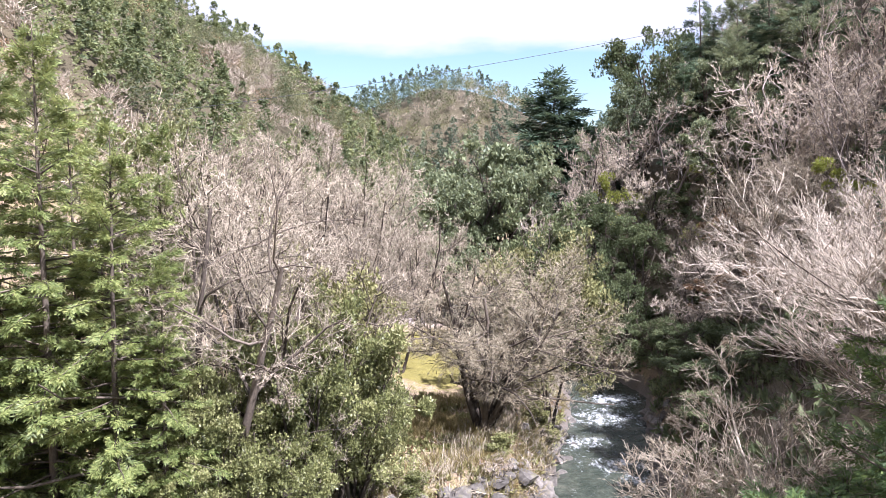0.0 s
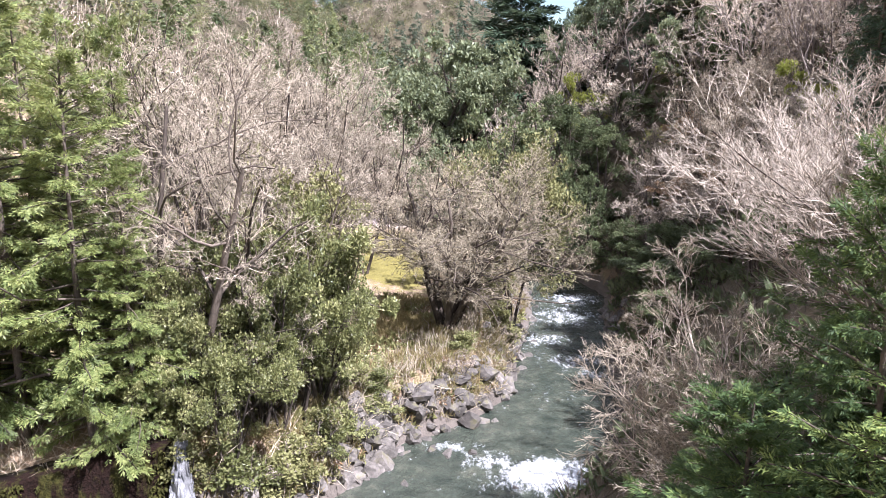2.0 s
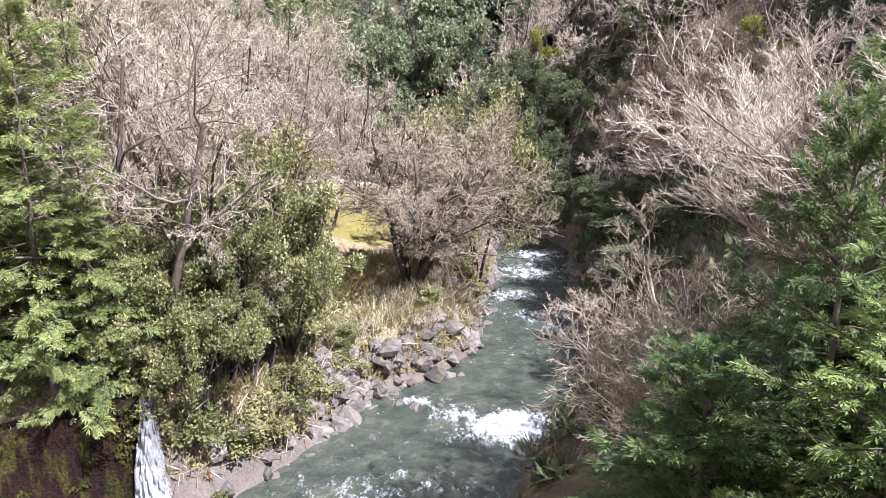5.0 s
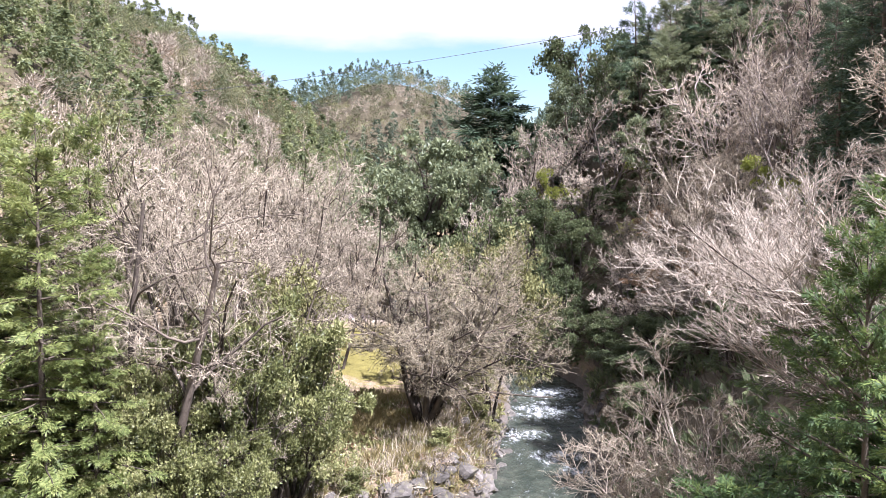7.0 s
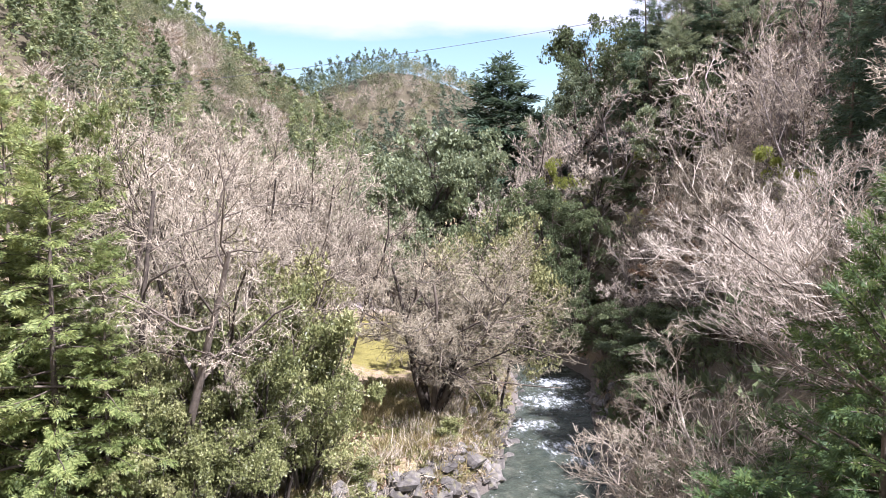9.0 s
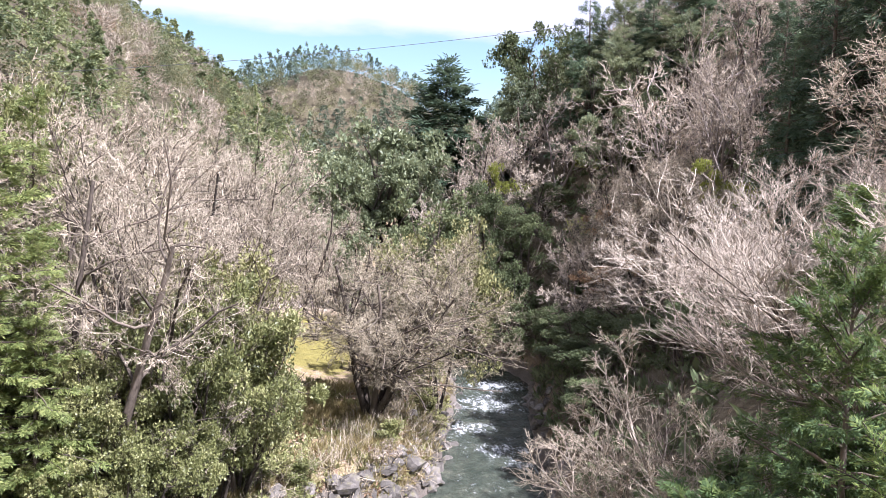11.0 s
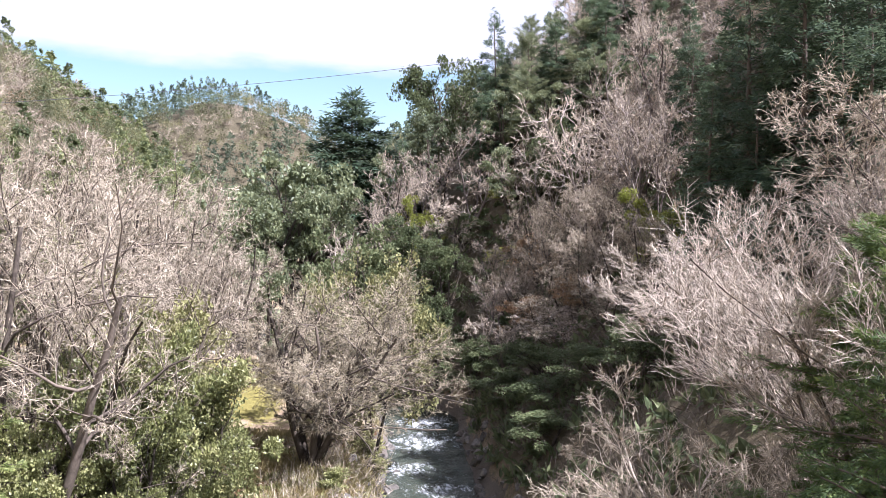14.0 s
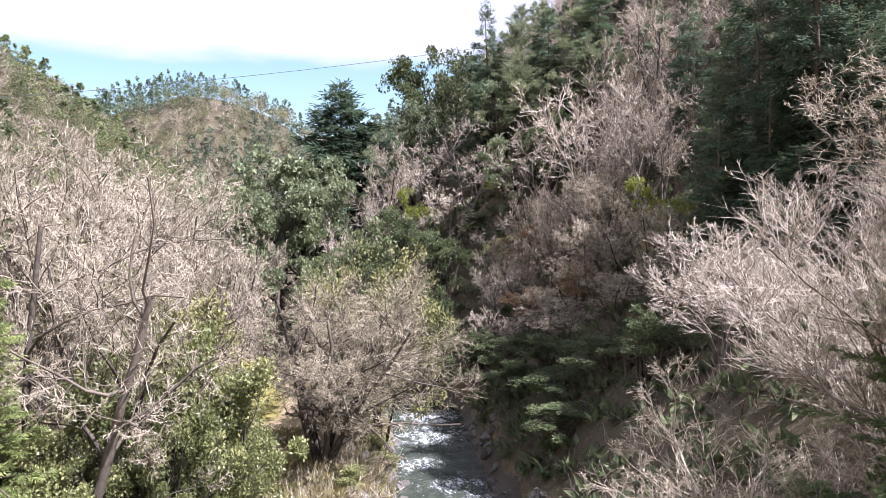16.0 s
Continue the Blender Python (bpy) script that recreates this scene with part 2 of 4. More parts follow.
def rope_mat():
    k = Mat("red_painted_rusty_wire_rope")
    v = k.coords((1, 1, 0.25))
    f, worn = k.noise(110, 6, v), k.noise(26, 5, v)
    red = k.ramp(f, [(0.3, (0.03, 0.007, 0.007)), (0.7, (0.085, 0.018, 0.017))])
    k.bump(f, 0.4, 0.001)
    return k.done(k.mix(k.ramp(worn, [(0.5, (0, 0, 0)), (0.64, (0.8, 0.8, 0.8))]), red, (0.04, 0.024, 0.02)), 0.6, 0.3)


def plain_mat(name, a, b, scale=20, rough=0.5, spec=0.4):
    k = Mat(name)
    f = k.noise(scale, 6, k.coords())
    k.bump(f, 0.3, 0.004)
    return k.done(k.ramp(f, [(0.3, a), (0.7, b)]), rough, spec)


GROUND, ROCK, WALL, WATER, FALL = ground_mat(), rock_mat(), wall_mat(), water_mat(), fall_mat()
RED, ROPE = red_mat(), rope_mat()
WIRE = plain_mat("black_rubber_wire", (0.02, 0.018, 0.018), (0.06, 0.05, 0.05), 60)
BULB = plain_mat("milky_white_plastic", (0.62, 0.62, 0.64), (0.8, 0.8, 0.82), 40, 0.3)
DECK_WOOD = plain_mat("weathered_deck_boards", (0.13, 0.10, 0.075), (0.30, 0.25, 0.20), 14, 0.8)
STEEL = plain_mat("dark_steel_cable", (0.05, 0.05, 0.055), (0.12, 0.12, 0.13), 30, 0.5)


# ---- mesh tools ----
def mesh_from(name, verts, faces, smooth=False):
    """A mesh from arrays: verts (n, 3), faces a list of arrays (m, 3) or (m, 4)."""
    me = bpy.data.meshes.new(name)
    verts = np.asarray(verts, np.float32)
    me.vertices.add(len(verts))
    me.vertices.foreach_set("co", verts.ravel())
    loops = np.concatenate([f.ravel() for f in faces]).astype(np.int32)
    sizes = np.concatenate([np.full(len(f), f.shape[1]) for f in faces])
    me.loops.add(len(loops))
    me.loops.foreach_set("vertex_index", loops)
    me.polygons.add(len(sizes))
    me.polygons.foreach_set("loop_start", np.r_[0, np.cumsum(sizes)[:-1]].astype(np.int32))
    me.polygons.foreach_set("use_smooth", np.full(len(sizes), smooth))
    me.update(calc_edges=True)
    return me


def part_mesh(name, me, material, parent=None, label=""):
    ob = new(name, me)
    if not me.materials:
        me.materials.append(material)
    if parent is not None:
        ob.parent = parent
    return tagged(ob, label)


def part(name, bm, material, parent=None, label=""):
    me = bpy.data.meshes.new(name)
    bm.to_mesh(me)
    bm.free()
    return part_mesh(name, me, material, parent, label)


def unit(v):
    return v / np.maximum(np.linalg.norm(v, axis=-1, keepdims=True), 1e-9)


def tubes(paths, radii, sides):
    """Verts and quads of tubes along paths (n, m, 3) with radii (n, m)."""
    n, m, _ = paths.shape
    tan = unit(np.gradient(paths, axis=1))
    ref = np.where(np.abs(tan[:, :1, 2:3]) > 0.8, np.array([1.0, 0, 0]), np.array([0, 0, 1.0]))
    u = unit(np.cross(tan, np.broadcast_to(ref, tan.shape)))
    w = np.cross(tan, u)
    a = np.arange(sides) * 2 * np.pi / sides
    ring = u[:, :, None] * np.cos(a)[:, None] + w[:, :, None] * np.sin(a)[:, None]
    verts = (paths[:, :, None] + ring * radii[:, :, None, None]).reshape(-1, 3)
    b, k, s = np.meshgrid(np.arange(n), np.arange(m - 1), np.arange(sides), indexing="ij")
    i0, i1 = (b * m + k) * sides, (b * m + k + 1) * sides
    s2 = (s + 1) % sides
    quads = np.stack([i0 + s, i0 + s2, i1 + s2, i1 + s], -1).reshape(-1, 4)
    return verts, quads


def spikes(paths, radii):
    """Slender three-sided tapering twigs along the ends of paths (n, m, 3)."""
    a, b = paths[:, 0], paths[:, -1]
    d = unit(b - a)
    u = unit(np.cross(d, np.array([0.31, 0.52, 0.8])))
    w = np.cross(d, u)
    r = radii[:, :1]
    ring = [a + (u * math.cos(k) + w * math.sin(k)) * r for k in (0, 2.0944, 4.1888)]
    verts = np.stack(ring + [b], 1).reshape(-1, 3)
    i = np.arange(len(a))[:, None] * 4
    return verts, np.concatenate([i + np.array([q]) for q in ((0, 1, 3), (1, 2, 3), (2, 0, 3))])


def joined(pieces):
    verts, faces, at = [], [], 0
    for v, f in pieces:
        verts.append(v)
        faces.append(f + at)
        at += len(v)
    return np.concatenate(verts), faces


def leaves(rng, pos, out, length, width, droop=0.2, spread=0.6):
    """Folded pointed leaves (two triangles each) at pos, pointing about along out."""
    n = len(pos)
    d = unit(out + rng.normal(0, spread, (n, 3)) - np.array([0, 0, droop]))
    side = unit(np.cross(d, unit(rng.normal(0, 1, (n, 3)) + np.array([0, 0, 1.2]))))
    up = np.cross(side, d)
    s = rng.uniform(0.65, 1.35, (n, 1))
    tip = pos + d * length * s
    mid = pos + d * length * s * 0.45 + up * width * 0.22
    a, b = mid + side * width * s * 0.5, mid - side * width * s * 0.5
    verts = np.stack([pos, a, tip, b], 1).reshape(-1, 3)
    i = np.arange(n)[:, None] * 4
    return verts, np.concatenate([i + np.array([[0, 1, 2]]), i + np.array([[0, 2, 3]])])


def feathers(rng, pos, out, length, width, count=5, droop=0.25):
    """Flat sprays: a fan of narrow leaves along a drooping rib."""
    n = len(pos)
    d = unit(out + rng.normal(0, 0.35, (n, 3)) - np.array([0, 0, droop]))
    side = unit(np.cross(d, unit(rng.normal(0, 0.5, (n, 3)) + np.array([0, 0, 1.0]))))
    up = np.cross(side, d)
    s = rng.uniform(0.6, 1.4, (n, 1)) * length
    verts, at = [], 0
    for k in range(count):
        f = (k + 0.3) / count
        sgn = (1, -1)[k % 2]
        root = pos + d * s * f * 0.75 - up * s * 0.12 * f
        way = unit(d * 0.8 + side * sgn * (0.95 - 0.75 * f) + rng.normal(0, 0.15, (n, 3)))
        tip = root + way * s * (0.62 - 0.2 * f) - up * s * 0.06
        q = np.cross(way, up) * width * (0.5 + rng.uniform(0, 0.3, (n, 1)))
        m = root * 0.5 + tip * 0.5
        verts.append(np.stack([root, m + q, tip, m - q], 1).reshape(-1, 3))
    verts = np.concatenate(verts)
    i = np.arange(n * count)[:, None] * 4
    return verts, i + np.array([[0, 1, 2, 3]])


# ---- how trees grow ----
def shoot(rng, start, way, length, m, wobble, lift):
    """Curved paths from start points."""
    n = len(start)
    pts, p, d = [start], start, way
    for _ in range(m - 1):
        d = unit(d + rng.normal(0, wobble, (n, 3)) + np.array([0, 0, lift]))
        p = p + d * (length / (m - 1))[:, None]
        pts.append(p)
    return np.stack(pts, 1)


def fork(rng, paths, radii, count, t0, angle, ratio, m, wobble, lift, thin, tip, env=None):
    """The next order of branches on each of paths. env: (centre, radii) of the crown that they stay in."""
    n, pm, _ = paths.shape
    i = np.repeat(np.arange(n), count)
    t = rng.uniform(t0, 1.0, len(i))
    f = t * (pm - 1)
    k = np.minimum(f.astype(int), pm - 2)
    w = (f - k)[:, None]
    start = paths[i, k] * (1 - w) + paths[i, k + 1] * w
    tan = unit(paths[i, k + 1] - paths[i, k])
    rad = radii[i, k] * (1 - w[:, 0]) + radii[i, k + 1] * w[:, 0]
    perp = unit(np.cross(tan, unit(rng.normal(0, 1, (len(i), 3)))))
    ang = np.radians(rng.uniform(*angle, len(i)))[:, None]
    way = unit(tan * np.cos(ang) + perp * np.sin(ang))
    plen = np.linalg.norm(np.diff(paths, axis=1), axis=2).sum(1)[i]
    length = plen * ratio * rng.uniform(0.6, 1.25, len(i)) * (1.2 - 0.6 * t)
    if env is not None:
        c, r = np.array(env[0]), np.array(env[1])
        a = np.linalg.norm((start - c) / r, axis=1)
        b = np.linalg.norm((start + way * length[:, None] - c) / r, axis=1)
        keep = np.where(b > 1, np.clip((1.04 - a) / np.maximum(b - a, 1e-3), 0.12, 1), 1)
        length = length * keep
    out = shoot(rng, start, way, length, m, wobble, lift)
    r0 = np.maximum(rad * thin, tip)
    return out, r0[:, None] * np.linspace(1, 0.45, m)[None] + 0 * out[:, :, 0]


def trunk_paths(rng, stems, height, spread, m, radius, lean=(0, 0)):
    a = rng.uniform(0, 6.28) + np.arange(stems) * 6.28 / stems
    way = unit(np.stack([np.cos(a) * spread + lean[0], np.sin(a) * spread + lean[1], np.ones(stems)], 1))
    start = np.stack([np.cos(a), np.sin(a), 0 * a], 1) * radius * (0.7 if stems > 1 else 0)
    p = shoot(rng, start - np.array([0, 0, 0.25]), way, np.full(stems, height) * rng.uniform(0.85, 1.1, stems), m, 0.09, 0.05)
    return p, np.linspace(1, 0.35, m)[None] * radius * rng.uniform(0.8, 1.1, (stems, 1))


TREES, DIMS = {}, {}


def tree_from(kind, trunk, crown, bark, leaf, label, category, extra=()):
    """A tree: an Empty at its base with its trunk and crown, kept as a pattern to copy."""
    root = tagged(new(kind), label, category)
    part_mesh("trunk", mesh_from("trunk", *joined(trunk), smooth=True), bark, root)
    if crown:
        part_mesh("crown", mesh_from("crown", *joined(crown)), leaf, root)
    for name, pieces, material, text in extra:
        part_mesh(name, mesh_from(name, *joined(pieces)), material, root, text)
    verts = joined(crown or trunk)[0]
    DIMS[root] = (float(np.percentile(verts[:, 2], 99.6)), 2 * float(np.percentile(np.hypot(verts[:, 0], verts[:, 1]), 97)), float(np.ptp(np.percentile(verts[:, 0], (1, 99)))))
    return root


def plant(key, x, y, height, width, group="", most=1.3, rng=random.Random(4)):
    """Stands a tree of the pattern key at (x, y) on the ground, scaled to height and width, and stretched no more than most."""
    pool = TREES[key]
    fresh = [ob for ob, used in pool if not used]
    ob = fresh[0] if fresh else pool[rng.randrange(len(pool))][0]
    tall, wide, _ = DIMS[ob]
    sz = height / tall
    sx = max(width / wide, sz / most)
    m = pose(x, y, ground(x, y) - 0.1, 0, 0, rng.uniform(0, 360)) @ Matrix.Diagonal((sx, sx, sz, 1))
    if fresh:
        ob.matrix_basis, made = m, ob
        pool[[o for o, _ in pool].index(ob)] = (ob, True)
    else:
        made = copy_thing(ob, m)
        made.matrix_basis = m
    return tagged(made, group=group)


def stand(ob, x, y, top, width, turn=0):
    """Stands a single tree so that its crown ends at the height top and is so wide."""
    sz, sx = (top - ground(x, y)) / DIMS[ob][0], width / DIMS[ob][2]
    ob.matrix_basis = pose(x, y, ground(x, y) - 0.1, 0, 0, turn) @ Matrix.Diagonal((sx, sx, sz, 1))


# ---- the land ----
def river_left(y):
    return np.interp(y, [-80, 10, 24, 27.5, 32, 36, 39, 42, 45, 53, 64, 70, 76, 84, 92, 105, 140, 200, 300, 420], [-24, -19.5, -18, -9.6, -6.4, -4.5, -3, 0.6, 3, 4.6, 6.6, 7.2, 4, 0, -3, -6, -8, -5, 0, -10])


def river_right(y):
    return np.interp(y, [-80, 10, 24, 29, 33, 39, 45, 53, 64, 70, 76, 84, 92, 105, 140, 200, 300, 420], [-8, 0, 2.2, 3.8, 6.6, 9, 10, 10.9, 12.4, 13.6, 12, 8, 4, 0, -2, 1, 6, -4])


WATER_Z = -18.5


def hash_noise(x, y, size, seed):
    """Smooth value noise in the plane, -1 to 1."""
    gx, gy = x / size + seed * 17.3, y / size - seed * 9.1
    ix, iy = np.floor(gx), np.floor(gy)
    fx, fy = gx - ix, gy - iy
    fx, fy = fx * fx * (3 - 2 * fx), fy * fy * (3 - 2 * fy)

    def h(a, b):
        s = np.sin(a * 127.1 + b * 311.7 + seed * 74.7) * 43758.5453
        return (s - np.floor(s)) * 2 - 1

    return (h(ix, iy) * (1 - fx) + h(ix + 1, iy) * fx) * (1 - fy) + (h(ix, iy + 1) * (1 - fx) + h(ix + 1, iy + 1) * fx) * fy


def land(x, y):
    x, y = np.asarray(x, float), np.asarray(y, float)
    dl, dr = river_left(y) - x, x - river_right(y)
    d0 = np.interp(y, [0, 30, 60, 90, 130, 200], [7, 15, 22, 22, 9, 6])
    sl = np.interp(y, [0, 60, 130, 200, 260, 400], [0.5, 0.5, 0.74, 0.735, 0.715, 0.73])
    left = np.minimum(np.maximum(dl, 0) * 1.35, 3.6 + 0.05 * np.maximum(dl - 2.7, 0)) + sl * np.maximum(dl - d0, 0)
    sr = np.interp(y, [0, 20, 40, 60, 90, 130, 200], [0.62, 0.7, 0.95, 1.12, 1.0, 0.95, 0.8])
    right = np.minimum(np.maximum(dr, 0) * 1.9, 3.0 + sr * np.maximum(dr - 1.6, 0))
    left = left + np.where(dl > 0, 2.0, 0) * np.exp(-(((x + 15) / 6) ** 2) - ((y - 29.5) / 2.6) ** 2)
    rise = np.where(dl > 0, left, np.where(dr > 0, right, 0))
    rise = np.where(rise > 55, 55 + 45 * np.tanh((rise - 55) / 45), rise)
    bed = np.where((dl <= 0) & (dr <= 0), -0.7, 0)
    hump = 88 * np.exp(-(((x + 42) / 130) ** 2) - ((y - 470) / 95) ** 2)
    far = 40 * np.exp(-(((y - 1500) / 700) ** 2))
    fade = np.clip(1 - (np.hypot(x, y) - 700) / 500, 0, 1)
    rough = hash_noise(x, y, 3.1, 1) * 0.22 + hash_noise(x, y, 1.1, 2) * 0.10 + hash_noise(x, y, 14, 3) * np.clip(rise / 14, 0, 1) * 1.4
    rough = rough + hash_noise(x, y, 55, 4) * np.clip((rise - 18) / 20, 0, 1) * 6
    dry = np.clip(np.maximum(dl, dr) / 1.5, 0, 1)
    return WATER_Z + np.maximum(rise * fade, hump + far * (1 - fade)) + bed + rough * (0.3 + 0.7 * dry)


def ground(x, y):
    return float(land(x, y))


def stretch(lo, hi, step, reach, grow_by):
    mid = list(np.arange(lo, hi, step))
    s, a = step, hi
    while a < reach:
        mid.append(a)
        s *= grow_by
        a += s
    s, a, low = step, lo - step, []
    while a > -reach:
        low.append(a)
        s *= grow_by
        a -= s
    return np.array([-reach] + low[::-1] + mid + [reach])


def build_ground():
    xs, ys = stretch(-32, 40, 0.6, 3500, 1.16), stretch(8, 100, 0.6, 3500, 1.13)
    gx, gy = np.meshgrid(xs, ys)
    gz = land(gx, gy)
    nx, ny = len(xs), len(ys)
    i, j = np.meshgrid(np.arange(nx - 1), np.arange(ny - 1))
    a = (j * nx + i).ravel()
    me = mesh_from("ground", np.stack([gx, gy, gz], -1).reshape(-1, 3), [np.stack([a, a + 1, a + nx + 1, a + nx], 1)], True)
    dl, dr = (river_left(gy) - gx).ravel(), (gx - river_right(gy)).ravel()
    x, y = gx.ravel(), gy.ravel()
    bank = np.maximum(dl, dr)
    rock = np.where(bank < 1.5, 1.0, np.clip(1 - (bank - 1.5) / 1.0, 0, 1)) * np.where((dr > 0) & (bank > 0.5), 0.75, 1)
    rock = rock * (y < 120) * np.where(dr > 1.0, 0.35, 1)
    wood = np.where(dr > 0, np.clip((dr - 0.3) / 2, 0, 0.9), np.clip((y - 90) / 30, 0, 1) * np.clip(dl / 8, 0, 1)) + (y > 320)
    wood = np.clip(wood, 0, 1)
    lawn = np.exp(-(((x + 6.2 + 0.06 * (y - 74)) / 3.6) ** 4) - ((y - 73) / 15) ** 4)
    gravel = np.exp(-(((x + 10.5) / 4.0) ** 4) - ((y - 99) / 8) ** 4)
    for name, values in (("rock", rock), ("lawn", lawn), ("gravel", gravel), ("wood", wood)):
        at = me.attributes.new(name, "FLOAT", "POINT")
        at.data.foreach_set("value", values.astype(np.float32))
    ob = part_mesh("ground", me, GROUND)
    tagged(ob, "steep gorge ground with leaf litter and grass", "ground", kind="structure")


build_ground()


def build_water():
    ys = np.r_[np.arange(-60, 14, 3.0), np.arange(14, 78, 0.28), np.arange(78, 160, 3.0)]
    us = np.linspace(0, 1, 80)
    gy, gu = np.meshgrid(ys, us, indexing="ij")
    lo, hi = river_left(gy) - 0.6, river_right(gy) + 0.6
    gx = lo + (hi - lo) * gu
    foam = 0.03 + 0.0 * gx
    for cx, cy, rx, ry, s in ((4.6, 35.6, 2.8, 1.8, 1.1), (1.8, 37.0, 1.6, 1.0, 0.7), (7.2, 34.8, 2.0, 2.2, 0.55), (-2.0, 29.6, 4.5, 2.4, 0.36), (-7.5, 27.2, 2.4, 1.6, 0.6), (9.0, 63.5, 3.4, 3.4, 0.6), (8.4, 52.5, 2.4, 2.2, 0.55), (9.6, 49.5, 1.6, 2.2, 0.5), (7.0, 57.0, 2.6, 2.4, 0.5), (10.5, 69.0, 3.2, 2.4, 0.7), (-0.4, 38.8, 1.8, 0.8, 0.5), (2.2, 28.6, 1.8, 1.2, 0.4), (-10.5, 25.6, 2.0, 1.4, 1.0), (6.5, 46.0, 2.5, 2.0, 0.22)):
        foam = np.maximum(foam, s * np.exp(-(((gx - cx) / rx) ** 2) - ((gy - cy) / ry) ** 2))
    gz = WATER_Z + 0.012 * np.clip(gy - 40, 0, 40) + foam * 0.25 * (0.6 + 0.6 * hash_noise(gx, gy, 0.5, 7)) + 0.05 * hash_noise(gx, gy, 0.9, 8)
    n, m = gy.shape
    i, j = np.meshgrid(np.arange(m - 1), np.arange(n - 1))
    a = (j * m + i).ravel()
    me = mesh_from("water", np.stack([gx, gy, gz], -1).reshape(-1, 3), [np.stack([a, a + 1, a + m + 1, a + m], 1)], True)
    at = me.attributes.new("foam", "FLOAT", "POINT")
    at.data.foreach_set("value", foam.ravel().astype(np.float32))
    tagged(part_mesh("water", me, WATER), "clear green mountain river with white rapids", "river", kind="structure")


build_water()


# ---- tree patterns ----
def bare_tree(kind, seed, height, radius, counts, tip, label, stems=3, trunk_r=0.22, spread=0.35, lean=(0, 0), bark=None, twig=None, env=None, leaf=None, lift=0.05, crook=0.115, limb=(28, 68), mid=(28, 66), fine=(28, 66)):
    """A leafless tree: stems, limbs, branches and a haze of twigs."""
    rng = np.random.default_rng(seed)
    env = env or ((lean[0] * height * 0.5, lean[1] * height * 0.5, height * 0.58), (radius, radius, height * 0.45))
    p0, r0 = trunk_paths(rng, stems, height * 0.62, spread, 8, trunk_r, lean)
    p1, r1 = fork(rng, p0, r0, counts[0], 0.18, limb, 0.62, 7, crook, lift * 1.2, 0.5, tip * 2.5, env)
    p2, r2 = fork(rng, p1, r1, counts[1], 0.2, mid, 0.52, 5, crook * 1.2, lift, 0.5, tip * 1.8, env)
    p3, r3 = fork(rng, p2, r2, counts[2], 0.15, fine, 0.5, 4, crook * 1.3, lift, 0.55, tip * 1.25, env)
    trunk = [tubes(p0, r0, 8), tubes(p1, r1, 5), tubes(p2, r2, 3)]
    crown = [tubes(p3, r3, 3)]
    last = p3
    if len(counts) > 3:
        p4, r4 = fork(rng, p3, r3, counts[3], 0.1, fine, 0.5, 2, crook, lift, 0.65, tip, env)
        crown.append(spikes(p4, r4 * 1.25))
        last = p4
    extra = ()
    if leaf:
        material, count, size = leaf
        pick = rng.integers(0, len(last), count)
        extra = (("leaves", [leaves(rng, last[pick, -1] + rng.normal(0, 0.12, (count, 3)), unit(rng.normal(0, 1, (count, 3))), size, size * 0.55)], material, ""),)
    return tree_from(kind, trunk, crown, bark or BARK_MID, twig or BARK_TWIG, label, "tree", extra)


def conifer(kind, seed, height, radius, branches, sprays, size, label, leaf, shape=1.0, low=0.12, droop=0.25, trunk_r=0.2, bark=None, fan=5, gaps=0.0, lift=-0.03):
    """A conifer: a straight stem, drooping boughs, flat sprays of foliage."""
    rng = np.random.default_rng(seed)
    n = branches
    stem = shoot(rng, np.array([[0, 0, -0.3]]), np.array([[0, 0, 1.0]]), np.array([height + 0.3]), 12, 0.012, 0.1)
    sr = np.linspace(1, 0.08, 12)[None] * trunk_r
    f = low + (1 - low) * np.sort(rng.uniform(0, 1, n)) ** 0.9
    k = f * 11
    i = np.minimum(k.astype(int), 10)
    w = (k - i)[:, None]
    start = stem[0, i] * (1 - w) + stem[0, i + 1] * w
    a = np.cumsum(np.full(n, 2.4)) + rng.normal(0, 0.4, n)
    rise = np.interp(f, [0, 0.6, 1], [-0.18, 0.1, 1.1])
    way = unit(np.stack([np.cos(a), np.sin(a), rise], 1))
    prof = ((1 - f) / (1 - low)) ** shape
    lump = 0.72 + 0.28 * np.sin(a * 1.7 + f * 9) + rng.uniform(-0.2, 0.25, n)
    length = radius * np.clip(prof, 0.06, 1) * np.clip(lump, 0.35, 1.25)
    if gaps:
        keep = rng.uniform(0, 1, n) > gaps
        start, way, length = start[keep], way[keep], length[keep]
    bp = shoot(rng, start, way, length, 5, 0.07, lift)
    br = np.linspace(1, 0.3, 5)[None] * np.clip(length * 0.018, 0.008, 0.06)[:, None]
    cnt = np.maximum((sprays * length / length.mean()).astype(int), 2)
    j = np.repeat(np.arange(len(bp)), cnt)
    t = rng.uniform(0.18, 1.0, len(j)) ** 0.8 * 4
    q = np.minimum(t.astype(int), 3)
    u = (t - q)[:, None]
    pos = bp[j, q] * (1 - u) + bp[j, q + 1] * u
    tan = unit(bp[j, q + 1] - bp[j, q])
    sidew = np.cross(tan, np.array([0, 0, 1.0])) * rng.normal(0, 1, (len(j), 1))
    pos = pos + sidew * 0.16 * length[j][:, None] * (1 - t / 5)[:, None] + rng.normal(0, 0.04, pos.shape) * size * 2
    crown = [feathers(rng, pos, tan + sidew * 0.5, size, size * 0.11, fan, droop)] if fan else [leaves(rng, pos, tan + sidew * 0.4, size, size * 0.5, droop, 0.45)]
    return tree_from(kind, [tubes(stem, sr, 7), tubes(bp, br, 3)], crown, bark or BARK_DARK, leaf, label, "tree")


